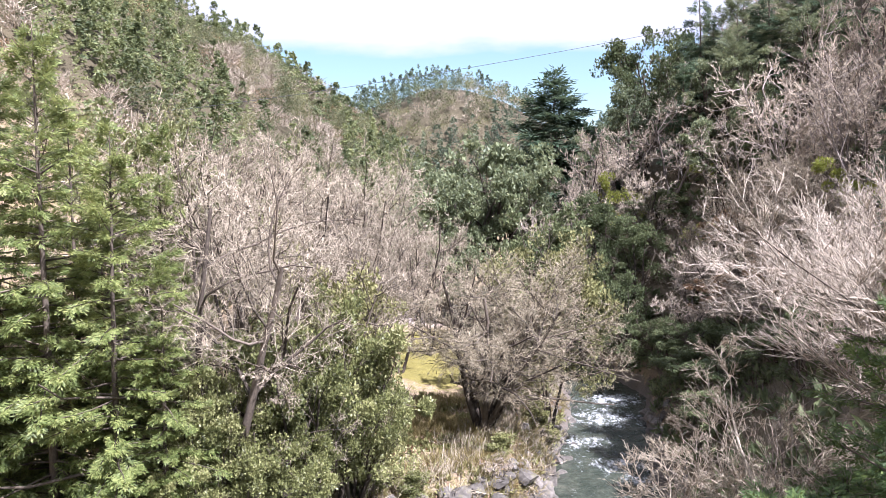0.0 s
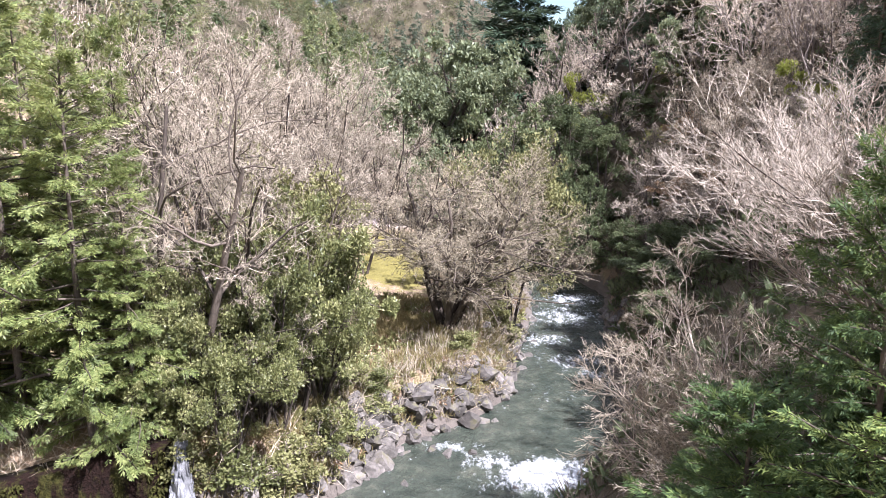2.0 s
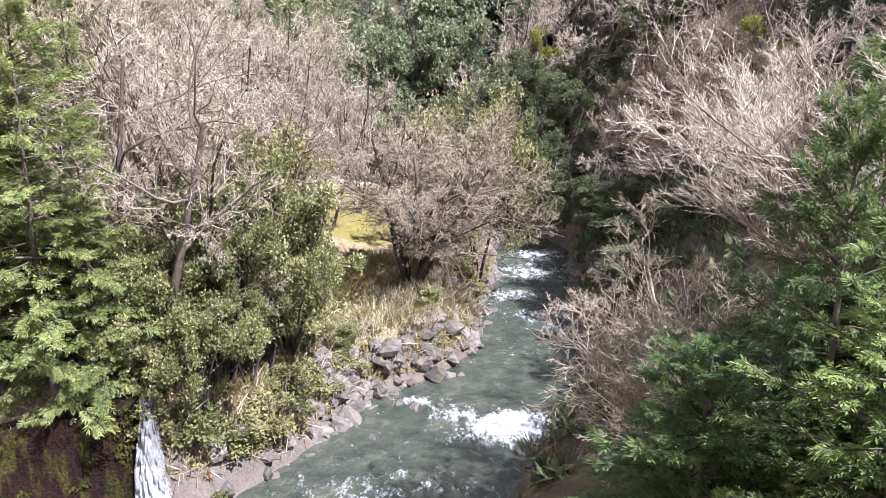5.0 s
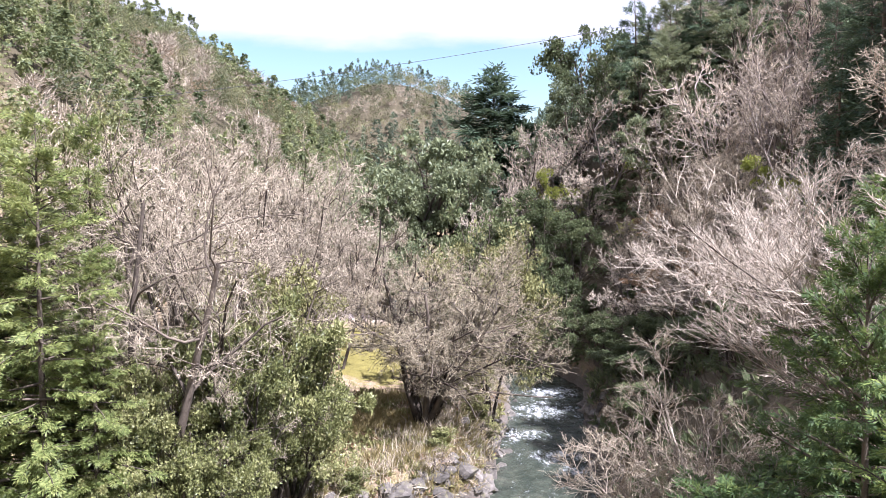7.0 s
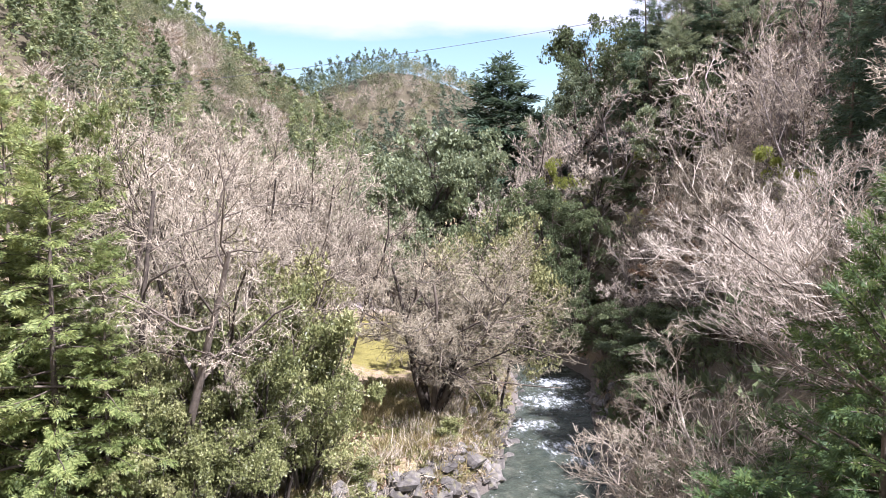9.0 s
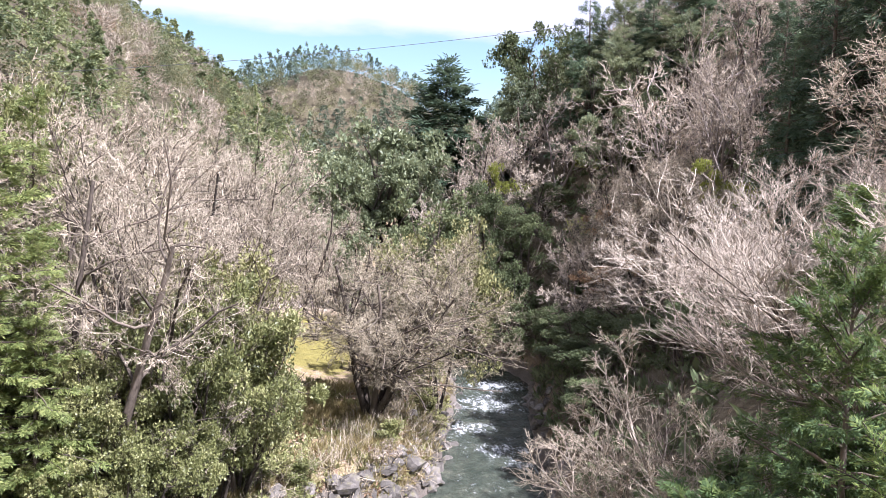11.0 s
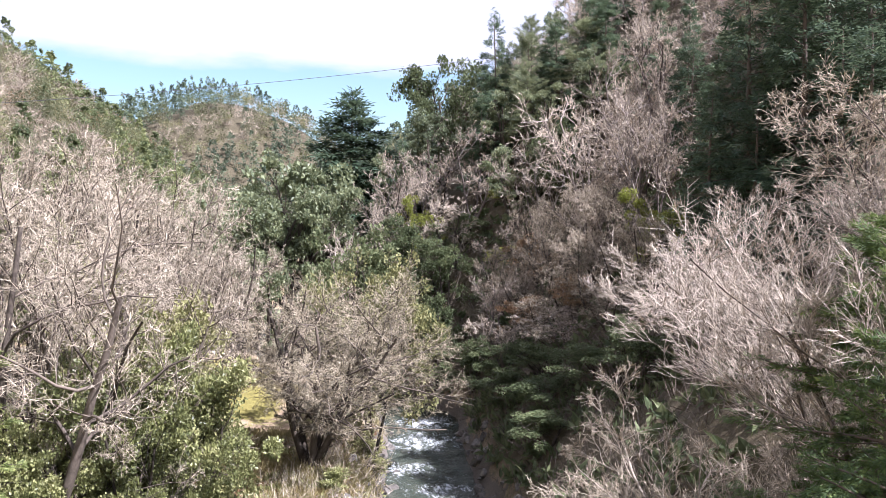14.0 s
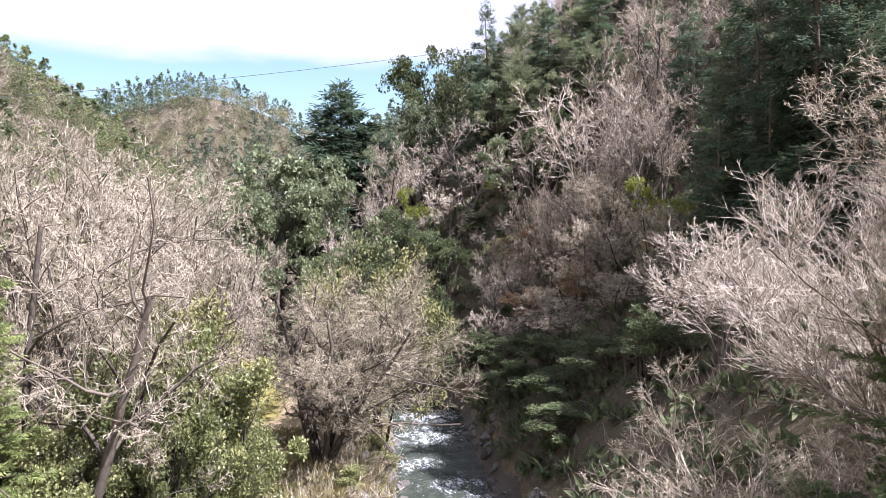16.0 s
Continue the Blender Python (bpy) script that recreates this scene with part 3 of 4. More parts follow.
def broadleaf(kind, seed, height, radius, count, size, label, leaf, stems=3, counts=(6, 6, 5), trunk_r=0.12, lumps=0.35, bark=None, layered=0.0, base=0.25):
    """An evergreen broad-leaved tree: forked stems with leaf clusters that leave gaps."""
    rng = np.random.default_rng(seed)
    zc, zr = height * (1 + base) / 2, height * (1 - base) / 2
    env = ((0, 0, zc), (radius, radius, zr))
    p0, r0 = trunk_paths(rng, stems, height * 0.6, 0.35, 7, trunk_r)
    p1, r1 = fork(rng, p0, r0, counts[0], 0.25, (30, 75), 0.6, 6, 0.14, 0.05, 0.55, 0.015, env)
    p2, r2 = fork(rng, p1, r1, counts[1], 0.25, (25, 65), 0.55, 4, 0.15, 0.04, 0.55, 0.008, env)
    p3, r3 = fork(rng, p2, r2, counts[2], 0.3, (25, 65), 0.55, 3, 0.15, 0.03, 0.6, 0.005, env)
    ends = np.concatenate([p3[:, -1], p2[:, -1], p3[:, 1]])
    hubs = ends[rng.integers(0, len(ends), max(count // 70, 60))]
    pick = rng.integers(0, len(hubs), count)
    puff = unit(rng.normal(0, 1, (count, 3))) * rng.uniform(0.35, 1.0, (count, 1)) ** 0.6 * rng.uniform(0.6, 1.3, (len(hubs), 1))[pick]
    pos = hubs[pick] + puff * lumps * radius * 0.21 * np.array([1, 1, 0.75 - 0.45 * layered])
    out = unit(puff + np.array([0, 0, 0.35])) * (1 - layered) + unit(rng.normal(0, 1, (count, 3)) * np.array([1, 1, 0.2])) * layered
    crown = [leaves(rng, pos, out, size, size * 0.66, 0.05, 0.85)]
    return tree_from(kind, [tubes(p0, r0, 6), tubes(p1, r1, 4), tubes(p2, r2, 3), spikes(p3, r3 * 1.3)], crown, bark or BARK_DARK, leaf, label, "tree")


def keep(key, *obs):
    TREES[key] = [(ob, False) for ob in obs]


# the great bare trees
right_tree = bare_tree("bare_maple_tree", 11, 15.0, 7.0, (11, 10, 8, 5), 0.0068, "large leafless pinkish-grey tree leaning over the river", stems=7, trunk_r=0.11, spread=0.5, lean=(-0.08, -0.02), env=((-0.5, 0, 8.0), (7.0, 6.6, 6.8)), lift=0.12, bark=BARK_MAPLE, twig=BARK_MAPLE, crook=0.12, mid=(20, 52), fine=(20, 50), limb=(18, 48))
stand(right_tree, 13.0, 18.6, 2.1, 12.8)
behind_tree = tagged(copy_thing(right_tree, Matrix.Identity(4)), "large leafless pinkish-grey tree high on the bank")
DIMS[behind_tree] = DIMS[right_tree]
stand(behind_tree, 18.2, 19.8, 2.8, 11.0, 140)
low_tree = bare_tree("bare_maple_tree", 12, 10.0, 5.0, (11, 9, 8, 5), 0.0068, "smaller leafless grey tree spreading low over the water", stems=6, trunk_r=0.09, spread=0.75, lean=(-0.14, 0), env=((-0.6, 0, 4.6), (5.0, 4.5, 5.0)), lift=0.07, bark=BARK_MAPLE, twig=BARK_TWIG, crook=0.12, fine=(22, 54), limb=(22, 60))
stand(low_tree, 9.0, 18.9, -3.6, 9.0)
centre_tree = bare_tree("bare_cherry_tree", 13, 13.4, 6.9, (15, 9, 8, 6), 0.0088, "domed leafless tree with fine twigs on the river bank", stems=6, trunk_r=0.2, spread=0.42, lean=(0.14, 0), env=((2.4, 0, 7.6), (7.0, 6.4, 5.8)), lift=0.0, bark=BARK_DARK, twig=BARK_TAN, limb=(38, 88))
stand(centre_tree, -0.9, 49.5, -2.9, 13.6)
left_tree = bare_tree("bare_persimmon_tree", 14, 17.0, 7.2, (10, 8, 7, 6), 0.008, "tall leafless tree with crooked pale lichened limbs", stems=3, trunk_r=0.2, spread=0.36, lean=(0.05, 0), env=((0.6, 0, 11.2), (7.2, 6.4, 6.2)), lift=0.0, crook=0.21, limb=(40, 92), mid=(30, 75), fine=(30, 75), bark=BARK_DARK)
stand(left_tree, -11.8, 30.3, 2.6, 13.0)
keep("bare", *[bare_tree("bare_tree", 20 + k, 15.0, 5.0, (8, 7, 7, 5), 0.0115, "leafless tree with a haze of pinkish-grey twigs", stems=3 + k % 2, trunk_r=0.13, spread=0.4, bark=BARK_DARK, lift=0.025, crook=0.14, limb=(28, 76)) for k in range(3)])
keep("bare_far", *[bare_tree("bare_tree", 30 + k, 11.0, 4.5, (7, 6, 6, 4), 0.015, "leafless mauve-grey tree on the wooded slope", stems=3, trunk_r=0.11, spread=0.4, lift=0.035, twig=BARK_FAR) for k in range(3)])
# conifers
keep("cedar", *[conifer("cedar_tree", 40 + k, 18.0, 4.2, 130, 46, 0.38, "bright green cedar with drooping feathery boughs", LEAF_CEDAR, 0.55, 0.05, 0.3, 0.2, fan=6) for k in range(3)])
keep("cedar_near", *[conifer("cedar_tree", 45 + k, 12.0, 3.6, 150, 66, 0.25, "deep green cedar with dense flat sprays below the bridge", LEAF_CEDAR_NEAR, 0.4, 0.05, 0.25, 0.2, fan=7) for k in range(2)])
keep("fir", *[conifer("fir_tree", 50 + k, 18.0, 4.0, 120, 24, 0.7, "dark green fir with a pointed top", LEAF_CEDAR_DARK, 0.8, 0.12, 0.2, 0.22, fan=5) for k in range(2)])
keep("slope_cedar", *[conifer("cedar_tree", 54 + k, 18.0, 3.6, 130, 20, 0.66, "dark shaded cedar standing on the steep slope", LEAF_CEDAR_DARK, 0.5, 0.05, 0.3, 0.24, fan=4) for k in range(2)])
keep("pine", *[conifer("pine_tree", 57 + k, 16.0, 4.2, 54, 40, 0.6, "tall open-crowned pine with layered boughs", LEAF_PINE, 0.35, 0.35, -0.1, 0.2, BARK_DARK, 4, 0.12, 0.03) for k in range(3)])
# evergreen broadleaves
keep("camellia", *[broadleaf("evergreen_tree", 60 + k, 9.0, 4.0, 17000, 0.135, "glossy dark evergreen tree with small leathery leaves", LEAF_CAMELLIA, 4, (6, 6, 6), 0.12, 0.5, base=0.0) for k in range(3)])
keep("olive", *[broadleaf("evergreen_tree", 64 + k, 9.0, 4.0, 12000, 0.14, "olive-green small-leaved evergreen tree", LEAF_OLIVE, 4, (6, 6, 5), 0.1, 0.55, base=0.1) for k in range(2)])
keep("dark", *[broadleaf("evergreen_tree", 67 + k, 9.0, 4.0, 9500, 0.18, "dark evergreen tree on the wooded slope", LEAF_DARK, 4, (5, 5, 4), 0.14, 0.6, base=0.05) for k in range(3)])
keep("layered", *[broadleaf("evergreen_tree", 71 + k, 9.0, 4.0, 10000, 0.17, "light green evergreen tree with layered foliage", LEAF_PINE, 3, (6, 5, 4), 0.16, 0.55, layered=0.7, base=0.2) for k in range(3)])
keep("lime", *[broadleaf("spring_tree", 75, 9.0, 4.0, 5000, 0.19, "yellow-green young-leaved tree on the slope", LEAF_YELLOW, 4, (5, 5, 4), 0.1, 0.6, base=0.1)])
keep("rust", *[broadleaf("dry_leaved_tree", 77, 9.0, 4.0, 3600, 0.2, "bush with rusty brown withered leaves", LEAF_RUST, 5, (6, 6, 4), 0.08, 0.6, base=0.0)])


def to_top(key, x, y, top, width, group="", most=1.3):
    """Plants a tree whose top reaches the height top."""
    return plant(key, x, y, max(top - ground(x, y), 2.5), width, group, most)


# the left bank
for x, y, top, w in ((-17.6, 28.0, 7.2, 7.6), (-14.6, 27.6, 3.6, 6.6), (-18.2, 31.0, 5.0, 6.6), (-15.6, 34.5, 4.2, 5.0), (-12.9, 27.8, -1.6, 5.0), (-21.5, 31, 8.0, 7.5), (-20.0, 27.6, 5.5, 7.0), (-24, 38, 9, 7), (-16.2, 30.0, 0.0, 6.0), (-22.5, 28, 3.0, 7.0)):
    to_top("cedar", x, y, top, w, "cedars on the bank")
for x, y, top, w in ((-20.5, 45, 5.4, 6.0), (-9.2, 32.5, -4.6, 6.0), (-7.8, 34.6, -6.4, 5.4), (-10.6, 30.6, -7.0, 5.0), (-12.4, 30.2, -6.0, 5.0), (-7.0, 38.5, -8.2, 4.6), (-7.3, 36.4, -5.2, 4.4), (-8.4, 33.2, -8.4, 4.6), (-9.4, 35.6, -3.8, 6.0), (-14.2, 30.2, -6.8, 5.0), (-11.9, 28.9, -7.6, 5.0), (-9.8, 29.5, -8.4, 4.6), (-14.6, 32, -4.5, 5.0)):
    to_top("camellia", x, y, top, w, "evergreens on the bank", 1.3)
for x, y, top, w in ((-8.2, 37.6, -3.0, 5.6), (-10.2, 40, -1.8, 6.0), (-9.0, 43.5, -4.4, 5.6), (4.0, 56.5, -2.0, 9.6)):
    to_top("olive", x, y, top, w, "small-leaved evergreens", 1.45)
for x, y, top, w in ((-15.7, 48, 4.8, 8.5), (-13.9, 55, 5.2, 9), (-11.0, 60, 4.4, 9.4), (-8.2, 62.5, 1.8, 8), (-15.8, 42, 3.6, 8), (-6.4, 71, -1.2, 8), (-12.0, 37.5, 3.0, 8), (-9.8, 40, 0.5, 7.5), (-9.5, 50, 1.5, 8), (-19, 54, 7, 9), (-16, 62, 6, 9), (-20, 40, 5.5, 8), (-9.6, 55, -1.5, 5), (-14, 68, 4, 9), (-9.2, 33, -4.2, 6), (-12.6, 33, -2.0, 6)):
    to_top("bare", x, y, top, w, "bare trees on the terrace")

# the right bank, near
for x, y, top, w in ((7.4, 11.8, 0.0, 3.4), (7.2, 9.4, -1.4, 5.6), (10.2, 15.6, 0.8, 6.6), (5.2, 11.8, -4.2, 6.0), (8.4, 12.4, -3.4, 6.4), (12.6, 13.2, 1.4, 6.4), (6.6, 15.0, -6.0, 6.0), (4.6, 8.4, -6.4, 5.0), (10.6, 10.4, -1.0, 6.0), (9.0, 18.6, -6.4, 6.0)):
    to_top("cedar_near", x, y, top, w, "cedars below the bridge")
to_top("bare", 18.8, 25.5, 6.5, 10)

# the wooded slope across the river
SLOPE = "trees of the far slope"
great_fir = conifer("fir_tree", 53, 18.0, 5.2, 190, 26, 0.95, "broad dark green fir standing above the slope", LEAF_CEDAR_DARK, 0.7, 0.1, 0.2, 0.24, fan=5)
keep("great_fir", great_fir)
to_top("great_fir", 9.4, 123, 19.9, 21.0, SLOPE, 1.6)
for x, y, top, w in ((26.2, 100, 28.2, 8), (37.0, 88, 27.2, 9), (38.4, 94, 29.4, 8), (33.6, 96, 26.6, 7), (23.0, 96, 16.5, 6), (30, 84, 15.5, 6)):
    to_top("fir", x, y, top, w, SLOPE, 1.6)
for x, y, top, w in ((41, 84, 25.2, 9), (44, 80, 25.6, 9), (47, 82, 28, 10), (42.5, 76, 23, 9)):
    to_top("bare_far", x, y, top, w, SLOPE)
for x, y, top, w in ((30.3, 98, 26.0, 9), (34.6, 90, 25.6, 9), (29, 104, 25.5, 9), (35, 84, 20.5, 8), (28, 92, 20, 8)):
    to_top("pine", x, y, top, w, SLOPE)
# The three at y 29 to 33 are added beyond the view to cast shade.
for x, y, top, w in ((26.8, 45, 17, 8), (27.5, 40, 17, 8.5), (25.0, 46.5, 9.5, 6), (31, 42, 20, 9), (24.4, 41.5, 8, 6), (30, 36, 16, 8), (35, 47, 24, 9), (29.5, 50, 14, 7), (33, 38, 20, 8), (34, 43, 22, 8), (27.4, 44.0, 12, 7), (25.5, 32.5, 10, 7), (28.0, 29.5, 11, 7), (30.0, 33, 14, 8), (26.5, 36.5, 11, 7), (23.6, 37.5, 4, 6)):
    to_top("slope_cedar", x, y, top, w, SLOPE)
to_top("slope_cedar", 31.7, 60, 17.2, 4.6, SLOPE)
for x, y, top, w in ((24.3, 118, 25.8, 10.5), (12.4, 88, 1.0, 10), (5.5, 84, -0.5, 8), (19.4, 90, 1.3, 9), (8.9, 80, -4.7, 9), (13, 76, -6.8, 8.5), (15.2, 70, -10.2, 7.5), (15.5, 83, -1.5, 9), (28.5, 106, 19, 9), (27.5, 82, 12, 8), (15.4, 50, -10.5, 7), (13.6, 45.5, -12.5, 6.5), (16.6, 54.5, -8.5, 7), (15.0, 58, -11.5, 6), (16.4, 63, -9.5, 6.5), (17.6, 47, -7.6, 6.5)):
    to_top("dark", x, y, top, w, SLOPE)
for x, y, top, w in ((26.7, 95, 18.4, 9.5), (19.4, 105, 15.4, 9), (-6.1, 100, 4.8, 9.5), (-1, 108, 8.6, 10), (3.3, 104, 5.9, 9), (-8.0, 95, 0.9, 7.5), (14, 112, 10, 9), (24, 84, 9, 8), (-4, 96, -1, 8), (29, 90, 17, 8), (34, 84, 20, 8)):
    to_top("layered", x, y, top, w, SLOPE)
for x, y, top, w in ((21.1, 92, 12.5, 13), (12.3, 98, 6.6, 12), (27.2, 72, 14, 9), (16, 100, 9.5, 11), (25.5, 80, 9.5, 10), (19, 57, -6, 8), (6, 93, -1, 9), (27.5, 58, 9, 8), (26, 66, 8, 8), (36, 72, 22, 9), (33, 76, 20, 9), (40, 66, 24, 10), (18.5, 72, -4.5, 8), (17, 66, -8, 7), (21, 78, 0.5, 8), (30, 66, 13, 8), (28, 62, 11, 8), (18, 88, 3.5, 8), (10, 92, 2, 8)):
    to_top("bare_far", x, y, top, w, SLOPE)
for x, y, top, w in ((22, 68, 1.6, 7), (21.2, 62, -2.8, 7), (22.5, 56, -0.2, 7.5), (20.5, 52, -3.5, 6.5), (24.5, 64, 4.6, 7), (23.2, 74, 3.0, 8), (18.6, 58, -7.0, 6), (21.5, 58, 0.5, 7), (23.0, 50, 1.5, 6.5), (24.6, 70, 5.0, 7), (20.4, 70, -2.6, 7), (20.0, 75, -1.5, 7), (19.6, 62, -5.5, 6.5), (24.2, 59, 4.0, 7), (21.8, 48, -1.0, 6)):
    to_top("bare", x, y, top, w, SLOPE)
for x, y, top, w in ((24.8, 89.5, 1.8, 6), (21.4, 82, -2.3, 5), (24.5, 52, 3.0, 4.5), (15, 95, 3.5, 4)):
    to_top("lime", x, y, top, w, SLOPE)
for x, y, top, w in ((23.2, 74.5, -0.8, 7), (19.4, 66, -6, 6), (21.0, 60, -3.5, 5)):
    to_top("rust", x, y, top, w, SLOPE)

rs = np.random.default_rng(5)
taken = [(o.matrix_basis.translation.x, o.matrix_basis.translation.y) for o in scene.objects if o.get("group") == SLOPE]
kinds = [("dark", 7.5, 7), ("bare_far", 8.5, 8), ("bare_far", 9, 7.5), ("fir", 13, 6), ("bare_far", 9, 8), ("pine", 12, 7), ("layered", 8, 8)]
planted = 0
for _ in range(4000):
    x, y = rs.uniform(6, 75), rs.uniform(36, 150)
    d = x - float(river_right(y))
    if d < 3.5 or d > 60 or (y < 50 and x > 34):
        continue
    if min(math.hypot(x - a, y - b) for a, b in taken) < 4.7:
        continue
    taken.append((x, y))
    n = hash_noise(np.array(x), np.array(y), 18, 5)
    key, h, w = kinds[int(np.clip((n + 1) / 2 * 7 + rs.normal(0, 1.6), 0, 6))]
    if key == "fir" and y < 60 and x < 32:
        key, h, w = "dark", 6.0, 7
    if 15 < x < 29 and 46 < y < 84:
        key, h, w = "bare_far", 6.5, 7
    plant(key, x, y, h * rs.uniform(0.7, 1.15), w * rs.uniform(0.75, 1.15), SLOPE)
    planted += 1
    if planted > 190:
        break


# the far woods
def far_shape(rng, kind, n, coarse):
    """Verts of one far tree of unit height: loose pointed clumps about a conifer, round or bare outline."""
    t = rng.uniform(0.08, 1, n)
    a = rng.uniform(0, 6.28, n)
    if kind == 0:
        bough = rng.integers(0, 34, n)
        bt, ba, bl = rng.uniform(0.1, 0.97, 34), rng.uniform(0, 6.28, 34), rng.uniform(0.65, 1.15, 34)
        f = rng.uniform(0.1, 1, n) ** 0.6
        r = 0.25 * (1.02 - bt[bough]) ** 0.75 * bl[bough] * f
        ang = ba[bough] + rng.normal(0, 0.22, n)
        pos = np.stack([np.cos(ang) * r, np.sin(ang) * r, bt[bough] + 0.02 - 0.13 * r + rng.normal(0, 0.011, n)], 1)
        top = rng.uniform(0, 1, n) < 0.08
        pos[top] = np.stack([0 * a, 0 * a, 0.86 + 0.14 * t], 1)[top] + rng.normal(0, 0.008, (int(top.sum()), 3))
        out, size = np.stack([np.cos(ang), np.sin(ang), 0 * a - 0.25], 1), 0.042
    elif kind == 1:
        c = unit(rng.normal(0, 1, (16, 3))) * rng.uniform(0.3, 0.85, (16, 1))
        puff = unit(rng.normal(0, 1, (n, 3))) * rng.uniform(0.7, 1, (n, 1)) * 0.36
        pos = (c[rng.integers(0, 16, n)] + puff) * np.array([0.4, 0.4, 0.36]) + np.array([0, 0, 0.6])
        out, size = unit(puff + np.array([0, 0, 0.15])), 0.038
    else:
        r = rng.uniform(0, 0.3, n)
        pos = np.stack([np.cos(a) * r, np.sin(a) * r, 0.3 + 0.45 * t], 1)
        out, size = unit(np.stack([np.cos(a) * 0.8, np.sin(a) * 0.8, 0.9 + 0 * a], 1)), 0.17
    size *= coarse
    return leaves(rng, pos, out, size, size * (0.07 if kind == 2 else 0.6), 0.1, 0.55)


def far_wood(name, spots, kind, material, label, seed, clumps, height, coarse=1.0):
    rng = np.random.default_rng(seed)
    shapes = [far_shape(rng, kind, clumps, coarse) for _ in range(5)]
    pieces, tones = [], []
    for x, y in spots:
        v, f = shapes[rng.integers(0, 5)]
        h = height * rng.uniform(0.55, 1.3)
        a = rng.uniform(0, 6.28)
        c, s = math.cos(a), math.sin(a)
        w = h * rng.uniform(0.85, 1.2)
        p = np.stack([(v[:, 0] * c - v[:, 1] * s) * w + x, (v[:, 0] * s + v[:, 1] * c) * w + y, v[:, 2] * h + ground(x, y) - 0.3], 1)
        pieces.append((p, f))
        tones.append(np.full(len(p), rng.uniform(-0.28, 0.3), np.float32))
    verts, faces = joined(pieces)
    me = mesh_from(name, verts, [np.concatenate(faces)])
    me.attributes.new("tone", "FLOAT", "POINT").data.foreach_set("value", np.concatenate(tones))
    tagged(part_mesh(name, me, material), label, "woodland", kind="stuff")


def hill_spots(seed, count, xr, yr, gap, ok):
    rng = np.random.default_rng(seed)
    cells, out = {}, []
    for _ in range(count * 12):
        x, y = rng.uniform(*xr), rng.uniform(*yr)
        c = (int(x // gap), int(y // gap))
        if c in cells or not ok(x, y):
            continue
        cells[c] = 1
        out.append((x, y))
        if len(out) >= count:
            break
    return out


def split_by(spots, seed, cuts):
    rng = np.random.default_rng(seed)
    groups = [[] for _ in range(len(cuts) + 1)]
    for x, y in spots:
        n = float(hash_noise(np.array(x), np.array(y), 26, 9)) * 0.5 + 0.5 + rng.normal(0, 0.16)
        groups[int(np.searchsorted(cuts, n))].append((x, y))
    return groups


LEAF_HILL = leaf_mat("sunny_conifer_foliage", (0.045, 0.065, 0.035), (0.14, 0.175, 0.08), (0.32, 0.34, 0.15), 0.4)
LEAF_BLUE = leaf_mat("dense_plantation_foliage", (0.035, 0.05, 0.04), (0.09, 0.125, 0.08), (0.20, 0.24, 0.14), 0.3)
left_spots = hill_spots(1, 1200, (-175, -4), (62, 320), 4.9, lambda x, y: (river_left(y) - x) > (20 if y < 90 else 5) and x > -0.75 * y)
fir_l, mix_l, rust_l, bare_l = split_by(left_spots, 2, (0.52, 0.76, 0.82))
far_wood("hillside_conifers", fir_l, 0, LEAF_HILL, "green conifers covering the sunny hillside", 3, 560, 12.5)
far_wood("hillside_broadleaves", mix_l, 1, LEAF_FAR, "olive and yellow-green broad-leaved hillside trees", 4, 560, 9.5)
far_wood("hillside_brown_trees", rust_l, 1, LEAF_RUST, "brownish withered trees among the green hillside", 5, 420, 8.0)
far_wood("hillside_bare_trees", bare_l, 2, BARK_FAR, "leafless pinkish trees on the hillside", 6, 380, 9.0)
hump_spots = hill_spots(7, 1100, (-170, 75), (345, 480), 5.2, lambda x, y: True)
plant_h, mix_h, bare_h = split_by(hump_spots, 8, (0.58, 0.9))
far_wood("distant_plantation", plant_h, 0, LEAF_BLUE, "dark even conifer plantation on the distant hill", 9, 260, 13.0, 1.35)
far_wood("distant_mixed_wood", mix_h, 1, LEAF_FAR, "mixed olive woodland on the distant hill", 10, 170, 11.0, 1.9)
far_wood("distant_bare_wood", bare_h, 2, BARK_FAR, "leafless grey woodland on the distant hill", 11, 120, 11.0)
right_spots = hill_spots(12, 420, (30, 260), (95, 330), 6.0, lambda x, y: (x - river_right(y)) > (55 if y < 150 else 12))
fir_r, mix_r = split_by(right_spots, 13, (0.55,))
far_wood("ridge_conifers", fir_r, 0, LEAF_BLUE, "dark conifers along the high ridge", 14, 190, 13.0, 1.7)
far_wood("ridge_bare_trees", mix_r, 2, BARK_FAR, "leafless trees along the high ridge", 15, 140, 10.0)


# ---- bank, rocks, waterfall ----
def rock_mesh(seed):
    rng = random.Random(seed)
    bm = bmesh.new()
    bmesh.ops.create_icosphere(bm, subdivisions=2, radius=0.5)
    planes = [(Vector((rng.uniform(-1, 1), rng.uniform(-1, 1), rng.uniform(-0.6, 1))).normalized(), rng.uniform(0.16, 0.38)) for _ in range(12)]
    for v in bm.verts:
        for n, d in planes:
            k = v.co.dot(n) - d
            if k > 0:
                v.co -= n * k
        v.co *= 1 + 0.22 * noise.noise(v.co * 4 + Vector((seed, 0, 0)))
        v.co.z *= 0.75
    me = bpy.data.meshes.new("river_rock")
    bm.to_mesh(me)
    bm.free()
    me.materials.append(ROCK)
    return me


ROCKS = [rock_mesh(k) for k in range(8)]


